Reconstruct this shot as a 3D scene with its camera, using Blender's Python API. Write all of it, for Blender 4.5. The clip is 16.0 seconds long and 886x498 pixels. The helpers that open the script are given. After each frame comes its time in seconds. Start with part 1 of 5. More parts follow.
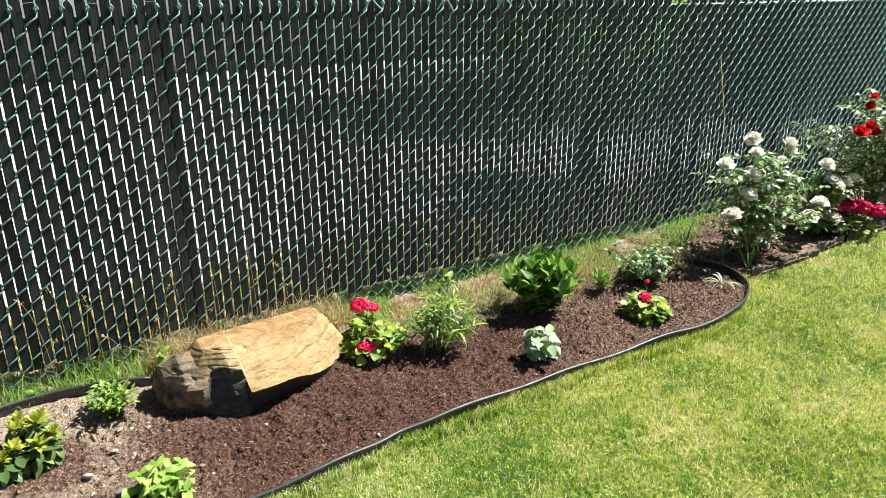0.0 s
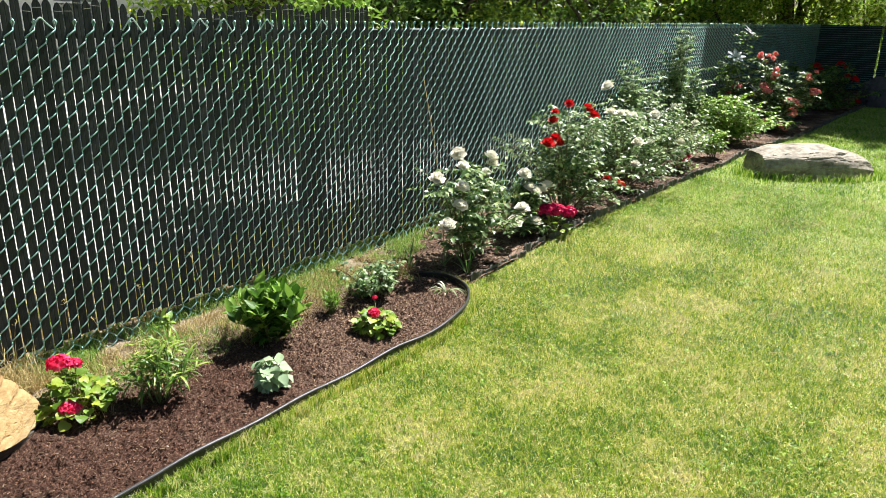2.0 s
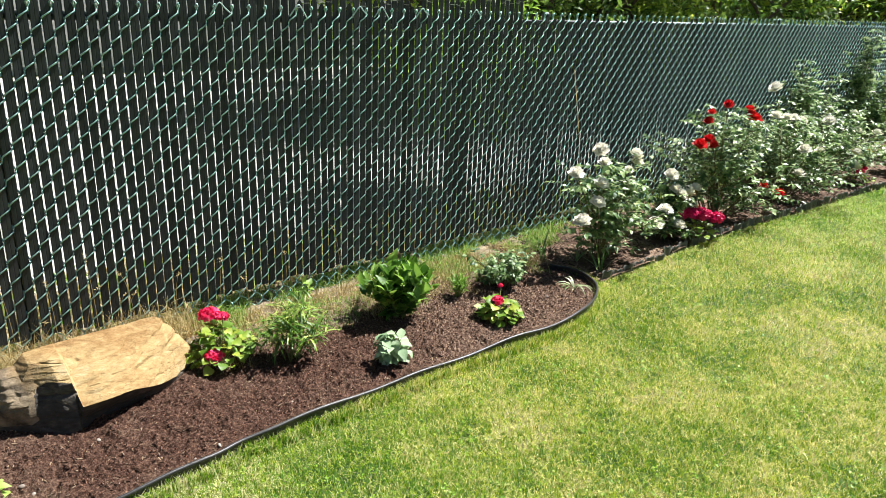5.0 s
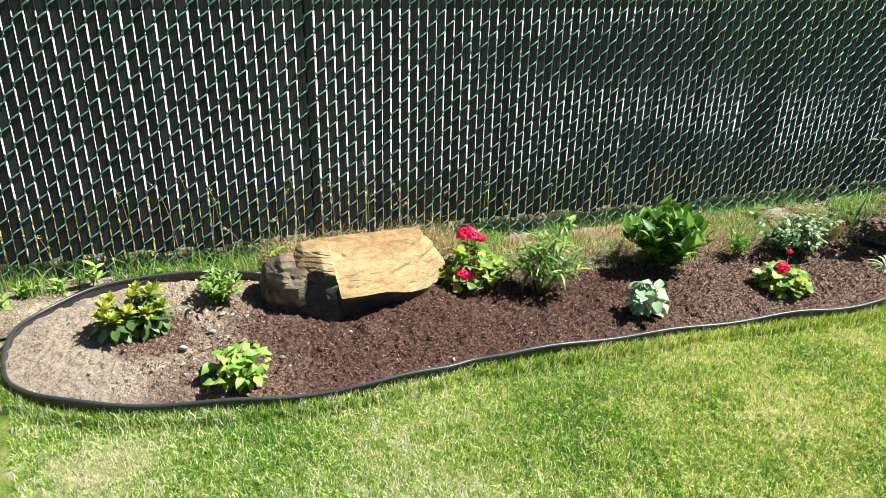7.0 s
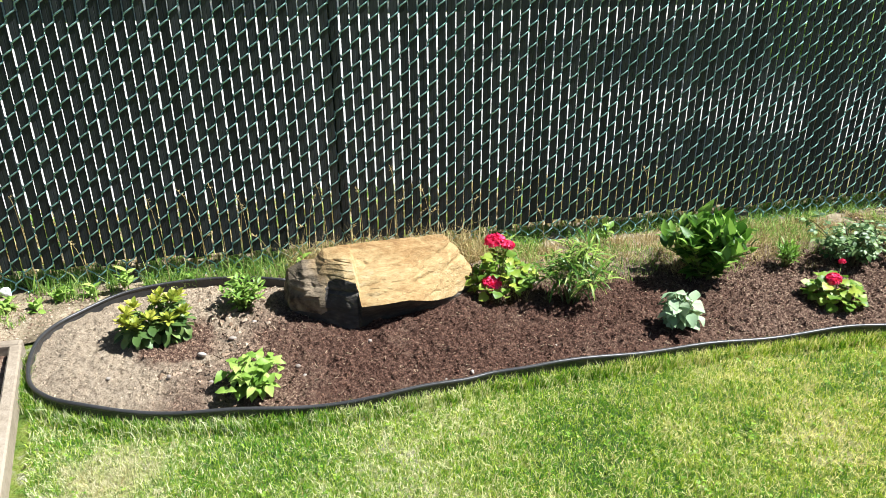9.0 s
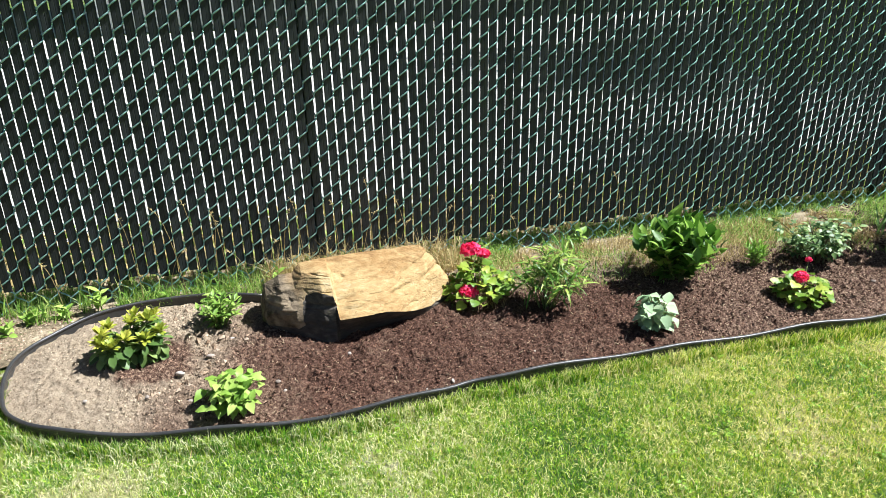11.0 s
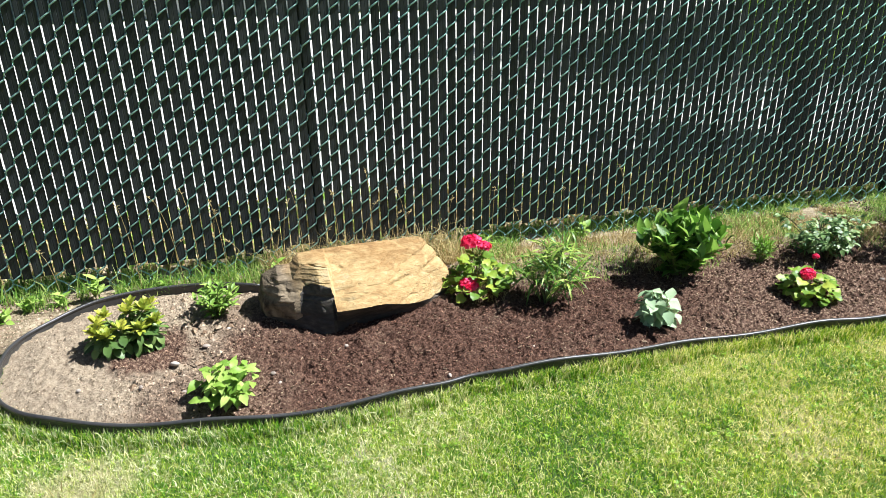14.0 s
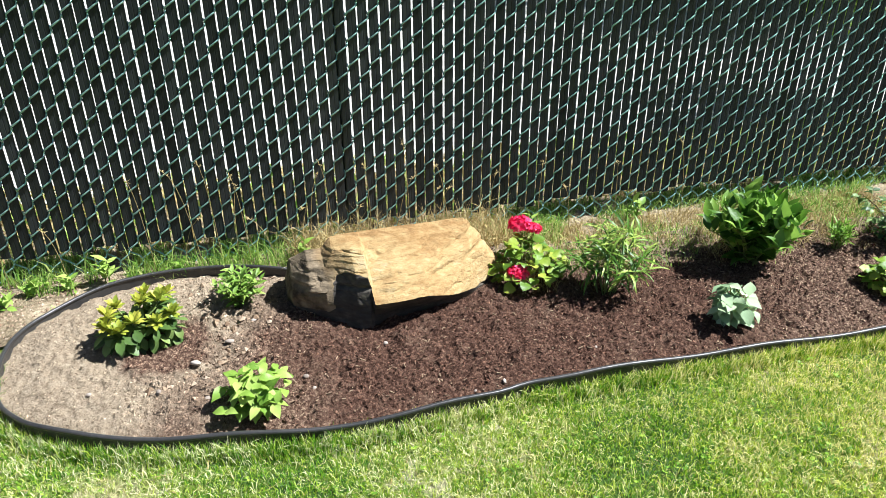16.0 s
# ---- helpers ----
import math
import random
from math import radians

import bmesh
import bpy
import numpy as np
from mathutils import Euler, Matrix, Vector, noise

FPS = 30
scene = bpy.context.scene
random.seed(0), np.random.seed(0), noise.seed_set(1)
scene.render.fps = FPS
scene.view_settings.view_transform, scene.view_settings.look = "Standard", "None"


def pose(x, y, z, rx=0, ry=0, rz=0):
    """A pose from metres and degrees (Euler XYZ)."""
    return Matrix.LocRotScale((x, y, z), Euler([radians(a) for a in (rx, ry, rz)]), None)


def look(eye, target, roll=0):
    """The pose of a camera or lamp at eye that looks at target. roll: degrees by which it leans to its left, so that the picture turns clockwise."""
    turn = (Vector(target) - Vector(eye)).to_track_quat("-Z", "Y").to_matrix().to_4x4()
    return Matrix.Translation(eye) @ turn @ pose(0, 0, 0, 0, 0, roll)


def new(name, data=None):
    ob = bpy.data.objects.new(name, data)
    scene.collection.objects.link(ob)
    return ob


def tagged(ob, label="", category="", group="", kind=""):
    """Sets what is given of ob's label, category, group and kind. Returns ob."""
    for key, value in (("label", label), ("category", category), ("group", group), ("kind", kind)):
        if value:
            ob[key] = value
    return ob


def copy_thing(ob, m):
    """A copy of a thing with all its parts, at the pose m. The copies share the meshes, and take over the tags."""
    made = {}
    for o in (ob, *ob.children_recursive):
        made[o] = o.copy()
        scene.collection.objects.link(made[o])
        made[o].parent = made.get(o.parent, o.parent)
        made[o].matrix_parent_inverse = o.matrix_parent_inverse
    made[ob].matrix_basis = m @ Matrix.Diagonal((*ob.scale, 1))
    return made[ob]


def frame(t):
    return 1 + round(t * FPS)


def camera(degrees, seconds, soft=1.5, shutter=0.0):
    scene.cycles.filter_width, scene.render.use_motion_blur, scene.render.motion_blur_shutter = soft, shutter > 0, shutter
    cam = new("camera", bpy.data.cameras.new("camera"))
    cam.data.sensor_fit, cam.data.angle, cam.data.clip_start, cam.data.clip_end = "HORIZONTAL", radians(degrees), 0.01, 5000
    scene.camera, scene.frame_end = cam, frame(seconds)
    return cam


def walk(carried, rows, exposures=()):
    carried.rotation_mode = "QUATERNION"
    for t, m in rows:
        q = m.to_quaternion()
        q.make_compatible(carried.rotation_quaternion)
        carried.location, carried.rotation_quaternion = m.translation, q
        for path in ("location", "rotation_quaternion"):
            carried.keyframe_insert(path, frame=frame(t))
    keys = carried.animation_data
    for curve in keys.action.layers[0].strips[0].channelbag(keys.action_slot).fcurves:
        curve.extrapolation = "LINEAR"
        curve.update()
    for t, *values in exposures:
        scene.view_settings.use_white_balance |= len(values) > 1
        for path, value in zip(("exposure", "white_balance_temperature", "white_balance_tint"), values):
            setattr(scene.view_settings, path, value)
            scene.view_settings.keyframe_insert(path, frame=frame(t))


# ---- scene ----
cam = camera(63.3, 16.0, soft=0.6)
PATH = [
    (0, (0.092, 0.464, 1.568), (0.952, 1.763, 0.995), -0.1),
    (0.5, (0.118, 0.453, 1.555), (1.111, 1.664, 1.003), 0.4),
    (1, (0.145, 0.442, 1.555), (1.267, 1.544, 1.021), 0.8),
    (1.5, (0.171, 0.434, 1.542), (1.396, 1.428, 1.025), 1.0),
    (2, (0.196, 0.425, 1.534), (1.486, 1.337, 1.024), 0.9),
    (2.5, (0.204, 0.418, 1.539), (1.528, 1.279, 1.027), 1.0),
    (3, (0.204, 0.420, 1.540), (1.538, 1.262, 1.024), 1.0),
    (3.5, (0.205, 0.427, 1.538), (1.530, 1.281, 1.018), 1.2),
    (4, (0.196, 0.426, 1.539), (1.485, 1.331, 1.016), 1.5),
    (4.5, (0.185, 0.408, 1.539), (1.400, 1.408, 1.011), 1.9),
    (5, (0.220, 0.322, 1.558), (1.277, 1.480, 1.014), 2.3),
    (5.2, (0.232, 0.293, 1.551), (1.198, 1.525, 0.998), 2.5),
    (7.3, (0.440, 0.392, 1.442), (0.878, 1.841, 0.761), 1.4),
    (7.5, (0.493, 0.403, 1.440), (0.901, 1.861, 0.759), 1.3),
    (8, (0.559, 0.396, 1.428), (0.905, 1.872, 0.754), 0.7),
    (8.5, (0.564, 0.397, 1.428), (0.891, 1.879, 0.757), 0.1),
    (9, (0.544, 0.403, 1.436), (0.887, 1.883, 0.765), -0.3),
    (9.5, (0.528, 0.398, 1.448), (0.891, 1.876, 0.782), -0.8),
    (10, (0.525, 0.391, 1.456), (0.909, 1.865, 0.797), -0.9),
    (12.5, (0.552, 0.408, 1.441), (0.965, 1.877, 0.788), -1.2),
    (13, (0.563, 0.413, 1.442), (0.973, 1.881, 0.784), -1.2),
    (13.5, (0.563, 0.413, 1.447), (0.964, 1.879, 0.782), -1.0),
    (14, (0.572, 0.423, 1.443), (0.956, 1.891, 0.767), -0.7),
    (14.5, (0.608, 0.454, 1.427), (0.973, 1.919, 0.737), -0.6),
    (15, (0.614, 0.545, 1.430), (0.963, 1.999, 0.710), -0.6),
    (15.5, (0.545, 0.678, 1.443), (0.892, 2.116, 0.691), -0.5),
    (16, (0.506, 0.775, 1.424), (0.865, 2.199, 0.650), -0.2),
]
walk(cam, [(t, look(eye, target, roll)) for t, eye, target, roll in PATH], ((0.0, 1.31, 6300, 10), (2.0, 1.25, 6450, 9), (4.0, 1.25, 6450, 9), (7.5, 1.30, 6000, 8), (16.0, 1.30, 6000, 8)))

# ---- world, sun, exposure ----
SUN_EL, SUN_AZ = 55.0, -7.0          # degrees above the ground; turn from the fence line towards the lawn
world = bpy.data.worlds.new("sky")
scene.world = world
world.use_nodes = True
wn = world.node_tree
sky = wn.nodes.new("ShaderNodeTexSky")
sky.sky_type = "NISHITA"
sky.sun_disc = False
sky.sun_elevation = radians(SUN_EL)
sky.sun_rotation = radians(90 - SUN_AZ)
wn.links.new(sky.outputs[0], wn.nodes["Background"].inputs[0])
wn.nodes["Background"].inputs[1].default_value = 0.032
sun = new("sun", bpy.data.lights.new("sun", "SUN"))
sun.data.energy, sun.data.angle, sun.data.color = 5.0, radians(0.53), (1.0, 0.968, 0.925)
sun_dir = Vector((math.cos(radians(SUN_EL)) * math.cos(radians(SUN_AZ)), math.cos(radians(SUN_EL)) * math.sin(radians(SUN_AZ)), math.sin(radians(SUN_EL))))
sun.matrix_world = look(sun_dir * 40, (0, 0, 0))


# ---- materials ----
def ramp(nt, fac, stops):
    r = nt.nodes.new("ShaderNodeValToRGB")
    while len(r.color_ramp.elements) < len(stops):
        r.color_ramp.elements.new(0.5)
    for e, (p, c) in zip(r.color_ramp.elements, stops):
        e.position, e.color = p, (*c, 1)
    nt.links.new(fac, r.inputs[0])
    return r.outputs[0]


def noise_node(nt, scale, detail=3.0, rough=0.55, world_space=True, stretch=None, distort=0.0):
    n = nt.nodes.new("ShaderNodeTexNoise")
    n.inputs["Scale"].default_value, n.inputs["Detail"].default_value = scale, detail
    n.inputs["Roughness"].default_value, n.inputs["Distortion"].default_value = rough, distort
    if world_space:
        co = nt.nodes.new("ShaderNodeNewGeometry").outputs["Position"]
    else:
        co = nt.nodes.new("ShaderNodeTexCoord").outputs["Object"]
    if stretch:
        m = nt.nodes.new("ShaderNodeMapping")
        m.inputs["Scale"].default_value = stretch
        nt.links.new(co, m.inputs[0])
        co = m.outputs[0]
    nt.links.new(co, n.inputs["Vector"])
    return n.outputs["Fac"]


def calc(nt, op, a, b, c=None):
    m = nt.nodes.new("ShaderNodeMath")
    m.operation = op
    for i, v in enumerate((a, b, c)):
        if v is None:
            continue
        if isinstance(v, (int, float)):
            m.inputs[i].default_value = v
        else:
            nt.links.new(v, m.inputs[i])
    return m.outputs[0]


def mixed(nt, fac, a, b):
    m = nt.nodes.new("ShaderNodeMix")
    m.data_type = "RGBA"
    for s, v in ((m.inputs["Factor"], fac), (m.inputs["A"], a), (m.inputs["B"], b)):
        if isinstance(v, tuple):
            s.default_value = (*v, 1)
        elif isinstance(v, (int, float)):
            s.default_value = v
        else:
            nt.links.new(v, s)
    return m.outputs["Result"]


def material(name, stops, rough=0.6, spec=0.4, coarse=4.0, fine=60.0, rand="", rand_amount=0.35, bump=0.0, bump_scale=120.0,
             translucent=0.0, world_space=True, stretch=None, metal=0.0, contrast=1.6):
    """A surface whose colour runs over stops by coarse and fine noise and, per piece or island, by chance."""
    m = bpy.data.materials.new(name)
    m.use_nodes = True
    nt = m.node_tree
    bs = nt.nodes["Principled BSDF"]
    v = calc(nt, "ADD", calc(nt, "MULTIPLY", noise_node(nt, coarse, 3, 0.55, world_space, stretch), 0.6),
             calc(nt, "MULTIPLY", noise_node(nt, fine, 2, 0.6, world_space, stretch), 0.4))
    if rand:
        if rand == "island":
            r = nt.nodes.new("ShaderNodeNewGeometry").outputs["Random Per Island"]
        else:
            r = nt.nodes.new("ShaderNodeObjectInfo").outputs["Random"]
        v = calc(nt, "ADD", calc(nt, "MULTIPLY", v, 1 - rand_amount), calc(nt, "MULTIPLY", r, rand_amount))
    v = calc(nt, "MULTIPLY_ADD", calc(nt, "SUBTRACT", v, 0.5), contrast, 0.5)
    col = ramp(nt, v, stops)
    nt.links.new(col, bs.inputs["Base Color"])
    bs.inputs["Roughness"].default_value, bs.inputs["Specular IOR Level"].default_value = rough, spec
    bs.inputs["Metallic"].default_value = metal
    if bump:
        b = nt.nodes.new("ShaderNodeBump")
        b.inputs["Strength"].default_value, b.inputs["Distance"].default_value = bump, 0.01
        nt.links.new(noise_node(nt, bump_scale, 4, 0.6, world_space, stretch), b.inputs["Height"])
        nt.links.new(b.outputs[0], bs.inputs["Normal"])
    if translucent:
        tr = nt.nodes.new("ShaderNodeBsdfTranslucent")
        nt.links.new(col, tr.inputs[0])
        mx = nt.nodes.new("ShaderNodeMixShader")
        mx.inputs[0].default_value = translucent
        nt.links.new(bs.outputs[0], mx.inputs[1])
        nt.links.new(tr.outputs[0], mx.inputs[2])
        nt.links.new(mx.outputs[0], nt.nodes["Material Output"].inputs[0])
    return m


def leafy(name, dark, mid, light, rough=0.42, translucent=0.28, rand="object", amount=0.5, fine=40.0, spec=0.4):
    return material(name, ((0.1, dark), (0.5, mid), (0.9, light)), rough, spec, 6.0, fine, rand, amount, 0.15, 300.0, translucent)


M_SLAT = material("slat_plastic", ((0.1, (0.010, 0.0125, 0.0135)), (0.6, (0.021, 0.0255, 0.0272)), (1.0, (0.038, 0.042, 0.044))), 0.50, 0.3, 1.5, 30, "object", 0.4, 0.1, 60, stretch=(6, 6, 0.6))
M_SLAT_FAR = material("far_slat_plastic", ((0.1, (0.010, 0.022, 0.020)), (0.6, (0.016, 0.036, 0.032)), (1.0, (0.03, 0.055, 0.05))), 0.5, 0.35, 1.5, 30, "island", 0.4)
M_WIRE = material("coated_wire", ((0.2, (0.22, 0.43, 0.39)), (0.7, (0.35, 0.55, 0.51)), (1.0, (0.52, 0.68, 0.65))), 0.48, 1.0, 3, 80, metal=0.66)
M_POST = material("coated_post", ((0.2, (0.008, 0.014, 0.013)), (0.9, (0.02, 0.032, 0.03))), 0.4, 0.5, 3, 40)
M_TIE = material("pale_tie_wire", ((0.2, (0.30, 0.46, 0.46)), (0.9, (0.55, 0.68, 0.68))), 0.3, 0.6, 9, 60)
M_STAPLE = material("pale_strip", ((0.2, (0.30, 0.29, 0.26)), (0.9, (0.5, 0.49, 0.45))), 0.4, 0.5, 20, 90)
M_EDGE = material("edging_plastic", ((0.2, (0.022, 0.022, 0.023)), (0.7, (0.042, 0.041, 0.041)), (1.0, (0.10, 0.092, 0.082))), 0.36, 0.5, 5, 70, bump=0.15, bump_scale=90)
M_PALE_EDGE = material("grey_edging_plastic", ((0.1, (0.05, 0.055, 0.05)), (0.6, (0.09, 0.095, 0.085)), (1.0, (0.16, 0.15, 0.13))), 0.55, 0.4, 5, 70, "object", 0.4)
M_TIMBER = material("weathered_timber", ((0.1, (0.16, 0.125, 0.09)), (0.5, (0.28, 0.23, 0.17)), (1.0, (0.4, 0.34, 0.27))), 0.8, 0.2, 3, 50, bump=0.5, bump_scale=60, stretch=(1, 1, 1))


def sandstone():
    m = material("sandstone", ((0.05, (0.12, 0.066, 0.028)), (0.35, (0.25, 0.15, 0.062)), (0.62, (0.37, 0.262, 0.124)), (0.95, (0.48, 0.398, 0.25))), 0.85, 0.15, 4.0, 38, bump=0.5, bump_scale=90, stretch=(0.75, 1.1, 1.7), contrast=1.6)
    nt = m.node_tree
    bs = nt.nodes["Principled BSDF"]
    base = bs.inputs["Base Color"].links[0].from_socket
    # thin rusty bedding seams and a grey weathered end darkened low down for shade
    seam = noise_node(nt, 2.6, 3, 0.5, True, (0.6, 1.5, 8.0), 0.5)
    seam = calc(nt, "LESS_THAN", calc(nt, "ABSOLUTE", calc(nt, "SUBTRACT", seam, 0.5), 0), 0.005)
    col = mixed(nt, calc(nt, "MULTIPLY", seam, 0.45), base, (0.17, 0.095, 0.04))
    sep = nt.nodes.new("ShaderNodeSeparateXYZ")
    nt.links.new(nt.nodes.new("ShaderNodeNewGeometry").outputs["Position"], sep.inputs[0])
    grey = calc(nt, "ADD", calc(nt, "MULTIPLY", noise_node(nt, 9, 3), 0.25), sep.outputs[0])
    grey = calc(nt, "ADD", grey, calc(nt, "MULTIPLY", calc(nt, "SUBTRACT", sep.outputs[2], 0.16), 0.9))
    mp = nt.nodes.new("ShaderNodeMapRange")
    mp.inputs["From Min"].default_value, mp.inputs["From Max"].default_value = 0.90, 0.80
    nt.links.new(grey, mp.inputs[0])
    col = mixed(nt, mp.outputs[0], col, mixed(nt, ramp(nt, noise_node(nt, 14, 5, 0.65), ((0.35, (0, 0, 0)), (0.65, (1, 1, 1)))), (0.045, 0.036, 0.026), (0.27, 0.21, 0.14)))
    nt.links.new(col, bs.inputs["Base Color"])
    return m


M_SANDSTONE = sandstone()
# dark stone colour that carries the shade of the boulder's lower faces
M_STONE_SHADE = material("shade_dark_stone", ((0.1, (0.022, 0.020, 0.018)), (0.5, (0.060, 0.053, 0.046)), (0.95, (0.17, 0.145, 0.112))), 0.8, 0.25, 5, 34, bump=0.5, bump_scale=50, stretch=(0.8, 1, 2.2), contrast=1.9)
M_GREYSTONE = material("grey_boulder_stone", ((0.05, (0.10, 0.085, 0.065)), (0.45, (0.30, 0.265, 0.21)), (0.95, (0.54, 0.49, 0.41))), 0.85, 0.2, 4.0, 24, bump=0.9, bump_scale=22, contrast=2.2)
M_DARKSTONE = material("dark_boulder_stone", ((0.05, (0.05, 0.05, 0.05)), (0.95, (0.14, 0.13, 0.13))), 0.85, 0.2, 3.0, 22, bump=0.6, bump_scale=26)


def soil_material(name="bed_soil", relief=1.0, piecewise=False):
    """Dark moist compost, going over to dry tan subsoil at the round end and in patches."""
    m = bpy.data.materials.new(name)
    m.use_nodes = True
    nt = m.node_tree
    bs = nt.nodes["Principled BSDF"]
    dark = ramp(nt, noise_node(nt, 95, 6, 0.75), ((0.30, (0.014, 0.0065, 0.0042)), (0.5, (0.074, 0.037, 0.025)), (0.69, (0.27, 0.16, 0.11))))
    tan = ramp(nt, noise_node(nt, 60, 6, 0.72), ((0.25, (0.20, 0.15, 0.105)), (0.5, (0.33, 0.262, 0.185)), (0.8, (0.50, 0.42, 0.315))))
    mid = ramp(nt, noise_node(nt, 90, 6, 0.75), ((0.32, (0.017, 0.009, 0.006)), (0.5, (0.115, 0.066, 0.046)), (0.66, (0.42, 0.30, 0.21))))
    sep = nt.nodes.new("ShaderNodeSeparateXYZ")
    nt.links.new(nt.nodes.new("ShaderNodeNewGeometry").outputs["Position"], sep.inputs[0])
    n1 = noise_node(nt, 3.2, 4, 0.6)
    wob = calc(nt, "MULTIPLY", calc(nt, "SUBTRACT", n1, 0.5), 0.9)

    def band(sock, lo, hi):
        mp = nt.nodes.new("ShaderNodeMapRange")
        mp.inputs["From Min"].default_value, mp.inputs["From Max"].default_value = lo, hi
        nt.links.new(sock, mp.inputs[0])
        return mp.outputs[0]
    x_w = calc(nt, "ADD", sep.outputs[0], wob)
    x_w = calc(nt, "SUBTRACT", x_w, calc(nt, "MULTIPLY", calc(nt, "SUBTRACT", sep.outputs[1], 2.8), 0.25))
    y_w = calc(nt, "ADD", sep.outputs[1], calc(nt, "MULTIPLY", wob, 0.5))
    tan_f = calc(nt, "MAXIMUM", band(x_w, 0.42, 0.12), calc(nt, "MULTIPLY", band(y_w, 3.02, 3.20), 0.8))
    mid_f = calc(nt, "MAXIMUM", band(x_w, 0.72, 0.40), band(x_w, 1.95, 2.45))
    mid_f = calc(nt, "MAXIMUM", mid_f, band(y_w, 2.92, 3.08))
    mid_f = calc(nt, "MAXIMUM", mid_f, calc(nt, "MULTIPLY", band(noise_node(nt, 9, 5, 0.7), 0.52, 0.68), 0.75))
    # moist compost in the planting hole of the round end's shrub
    dx, dy = calc(nt, "SUBTRACT", sep.outputs[0], 0.10), calc(nt, "SUBTRACT", sep.outputs[1], 2.87)
    hole = calc(nt, "ADD", calc(nt, "SQRT", calc(nt, "ADD", calc(nt, "MULTIPLY", dx, dx), calc(nt, "MULTIPLY", dy, dy)), 0), calc(nt, "MULTIPLY", calc(nt, "SUBTRACT", noise_node(nt, 11, 4, 0.65), 0.5), 0.2))
    tan_f = calc(nt, "MULTIPLY", tan_f, band(hole, 0.13, 0.18))
    col = mixed(nt, tan_f, mixed(nt, mid_f, dark, mid), tan)
    if piecewise:
        shade = ramp(nt, nt.nodes.new("ShaderNodeNewGeometry").outputs["Random Per Island"], ((0.0, (0.55, 0.53, 0.52)), (0.7, (1.1, 1.1, 1.1)), (1.0, (1.9, 1.85, 1.8))))
        vary = nt.nodes.new("ShaderNodeVectorMath")
        vary.operation = "MULTIPLY"
        nt.links.new(col, vary.inputs[0])
        nt.links.new(shade, vary.inputs[1])
        col = vary.outputs[0]
    nt.links.new(col, bs.inputs["Base Color"])
    bs.inputs["Roughness"].default_value, bs.inputs["Specular IOR Level"].default_value = 0.92, 0.15
    b = nt.nodes.new("ShaderNodeBump")
    b.inputs["Strength"].default_value, b.inputs["Distance"].default_value = relief, 0.012
    nt.links.new(noise_node(nt, 150, 6, 0.75), b.inputs["Height"])
    nt.links.new(b.outputs[0], bs.inputs["Normal"])
    return m


M_SOIL = soil_material()
M_CRUMB = soil_material("soil_crumb", 0.15, True)
M_VERGE = material("dry_verge_soil", ((0.1, (0.07, 0.053, 0.034)), (0.45, (0.21, 0.168, 0.108)), (0.9, (0.42, 0.35, 0.245))), 0.95, 0.1, 6, 70, bump=1.0, bump_scale=90, contrast=2.6)
M_MULCH = material("bark_mulch", ((0.1, (0.026, 0.016, 0.011)), (0.5, (0.105, 0.064, 0.044)), (0.9, (0.31, 0.22, 0.155))), 0.9, 0.15, 3.5, 70, bump=1.0, bump_scale=70, contrast=2.6)
M_CHIP = material("bark_chips", ((0.1, (0.03, 0.018, 0.012)), (0.5, (0.13, 0.08, 0.055)), (0.95, (0.44, 0.33, 0.22))), 0.85, 0.2, 4, 60, "island", 0.6)
M_LITTER = material("dark_litter", ((0.1, (0.03, 0.018, 0.012)), (0.6, (0.12, 0.075, 0.05)), (0.97, (0.34, 0.25, 0.17))), 0.9, 0.1, 4, 60, "island", 0.75)
M_CLOD_TAN = material("dry_clods", ((0.1, (0.15, 0.10, 0.065)), (0.6, (0.30, 0.22, 0.15)), (0.97, (0.46, 0.37, 0.28))), 0.95, 0.1, 4, 90, "island", 0.5)
M_PEBBLE = material("pebbles", ((0.1, (0.22, 0.18, 0.15)), (0.9, (0.46, 0.41, 0.36))), 0.8, 0.3, 6, 90, "object", 0.5)
M_STRAW = material("dry_straw", ((0.1, (0.30, 0.22, 0.09)), (0.5, (0.46, 0.36, 0.16)), (0.95, (0.60, 0.50, 0.27))), 0.7, 0.2, 4, 60, "island", 0.5, translucent=0.2)


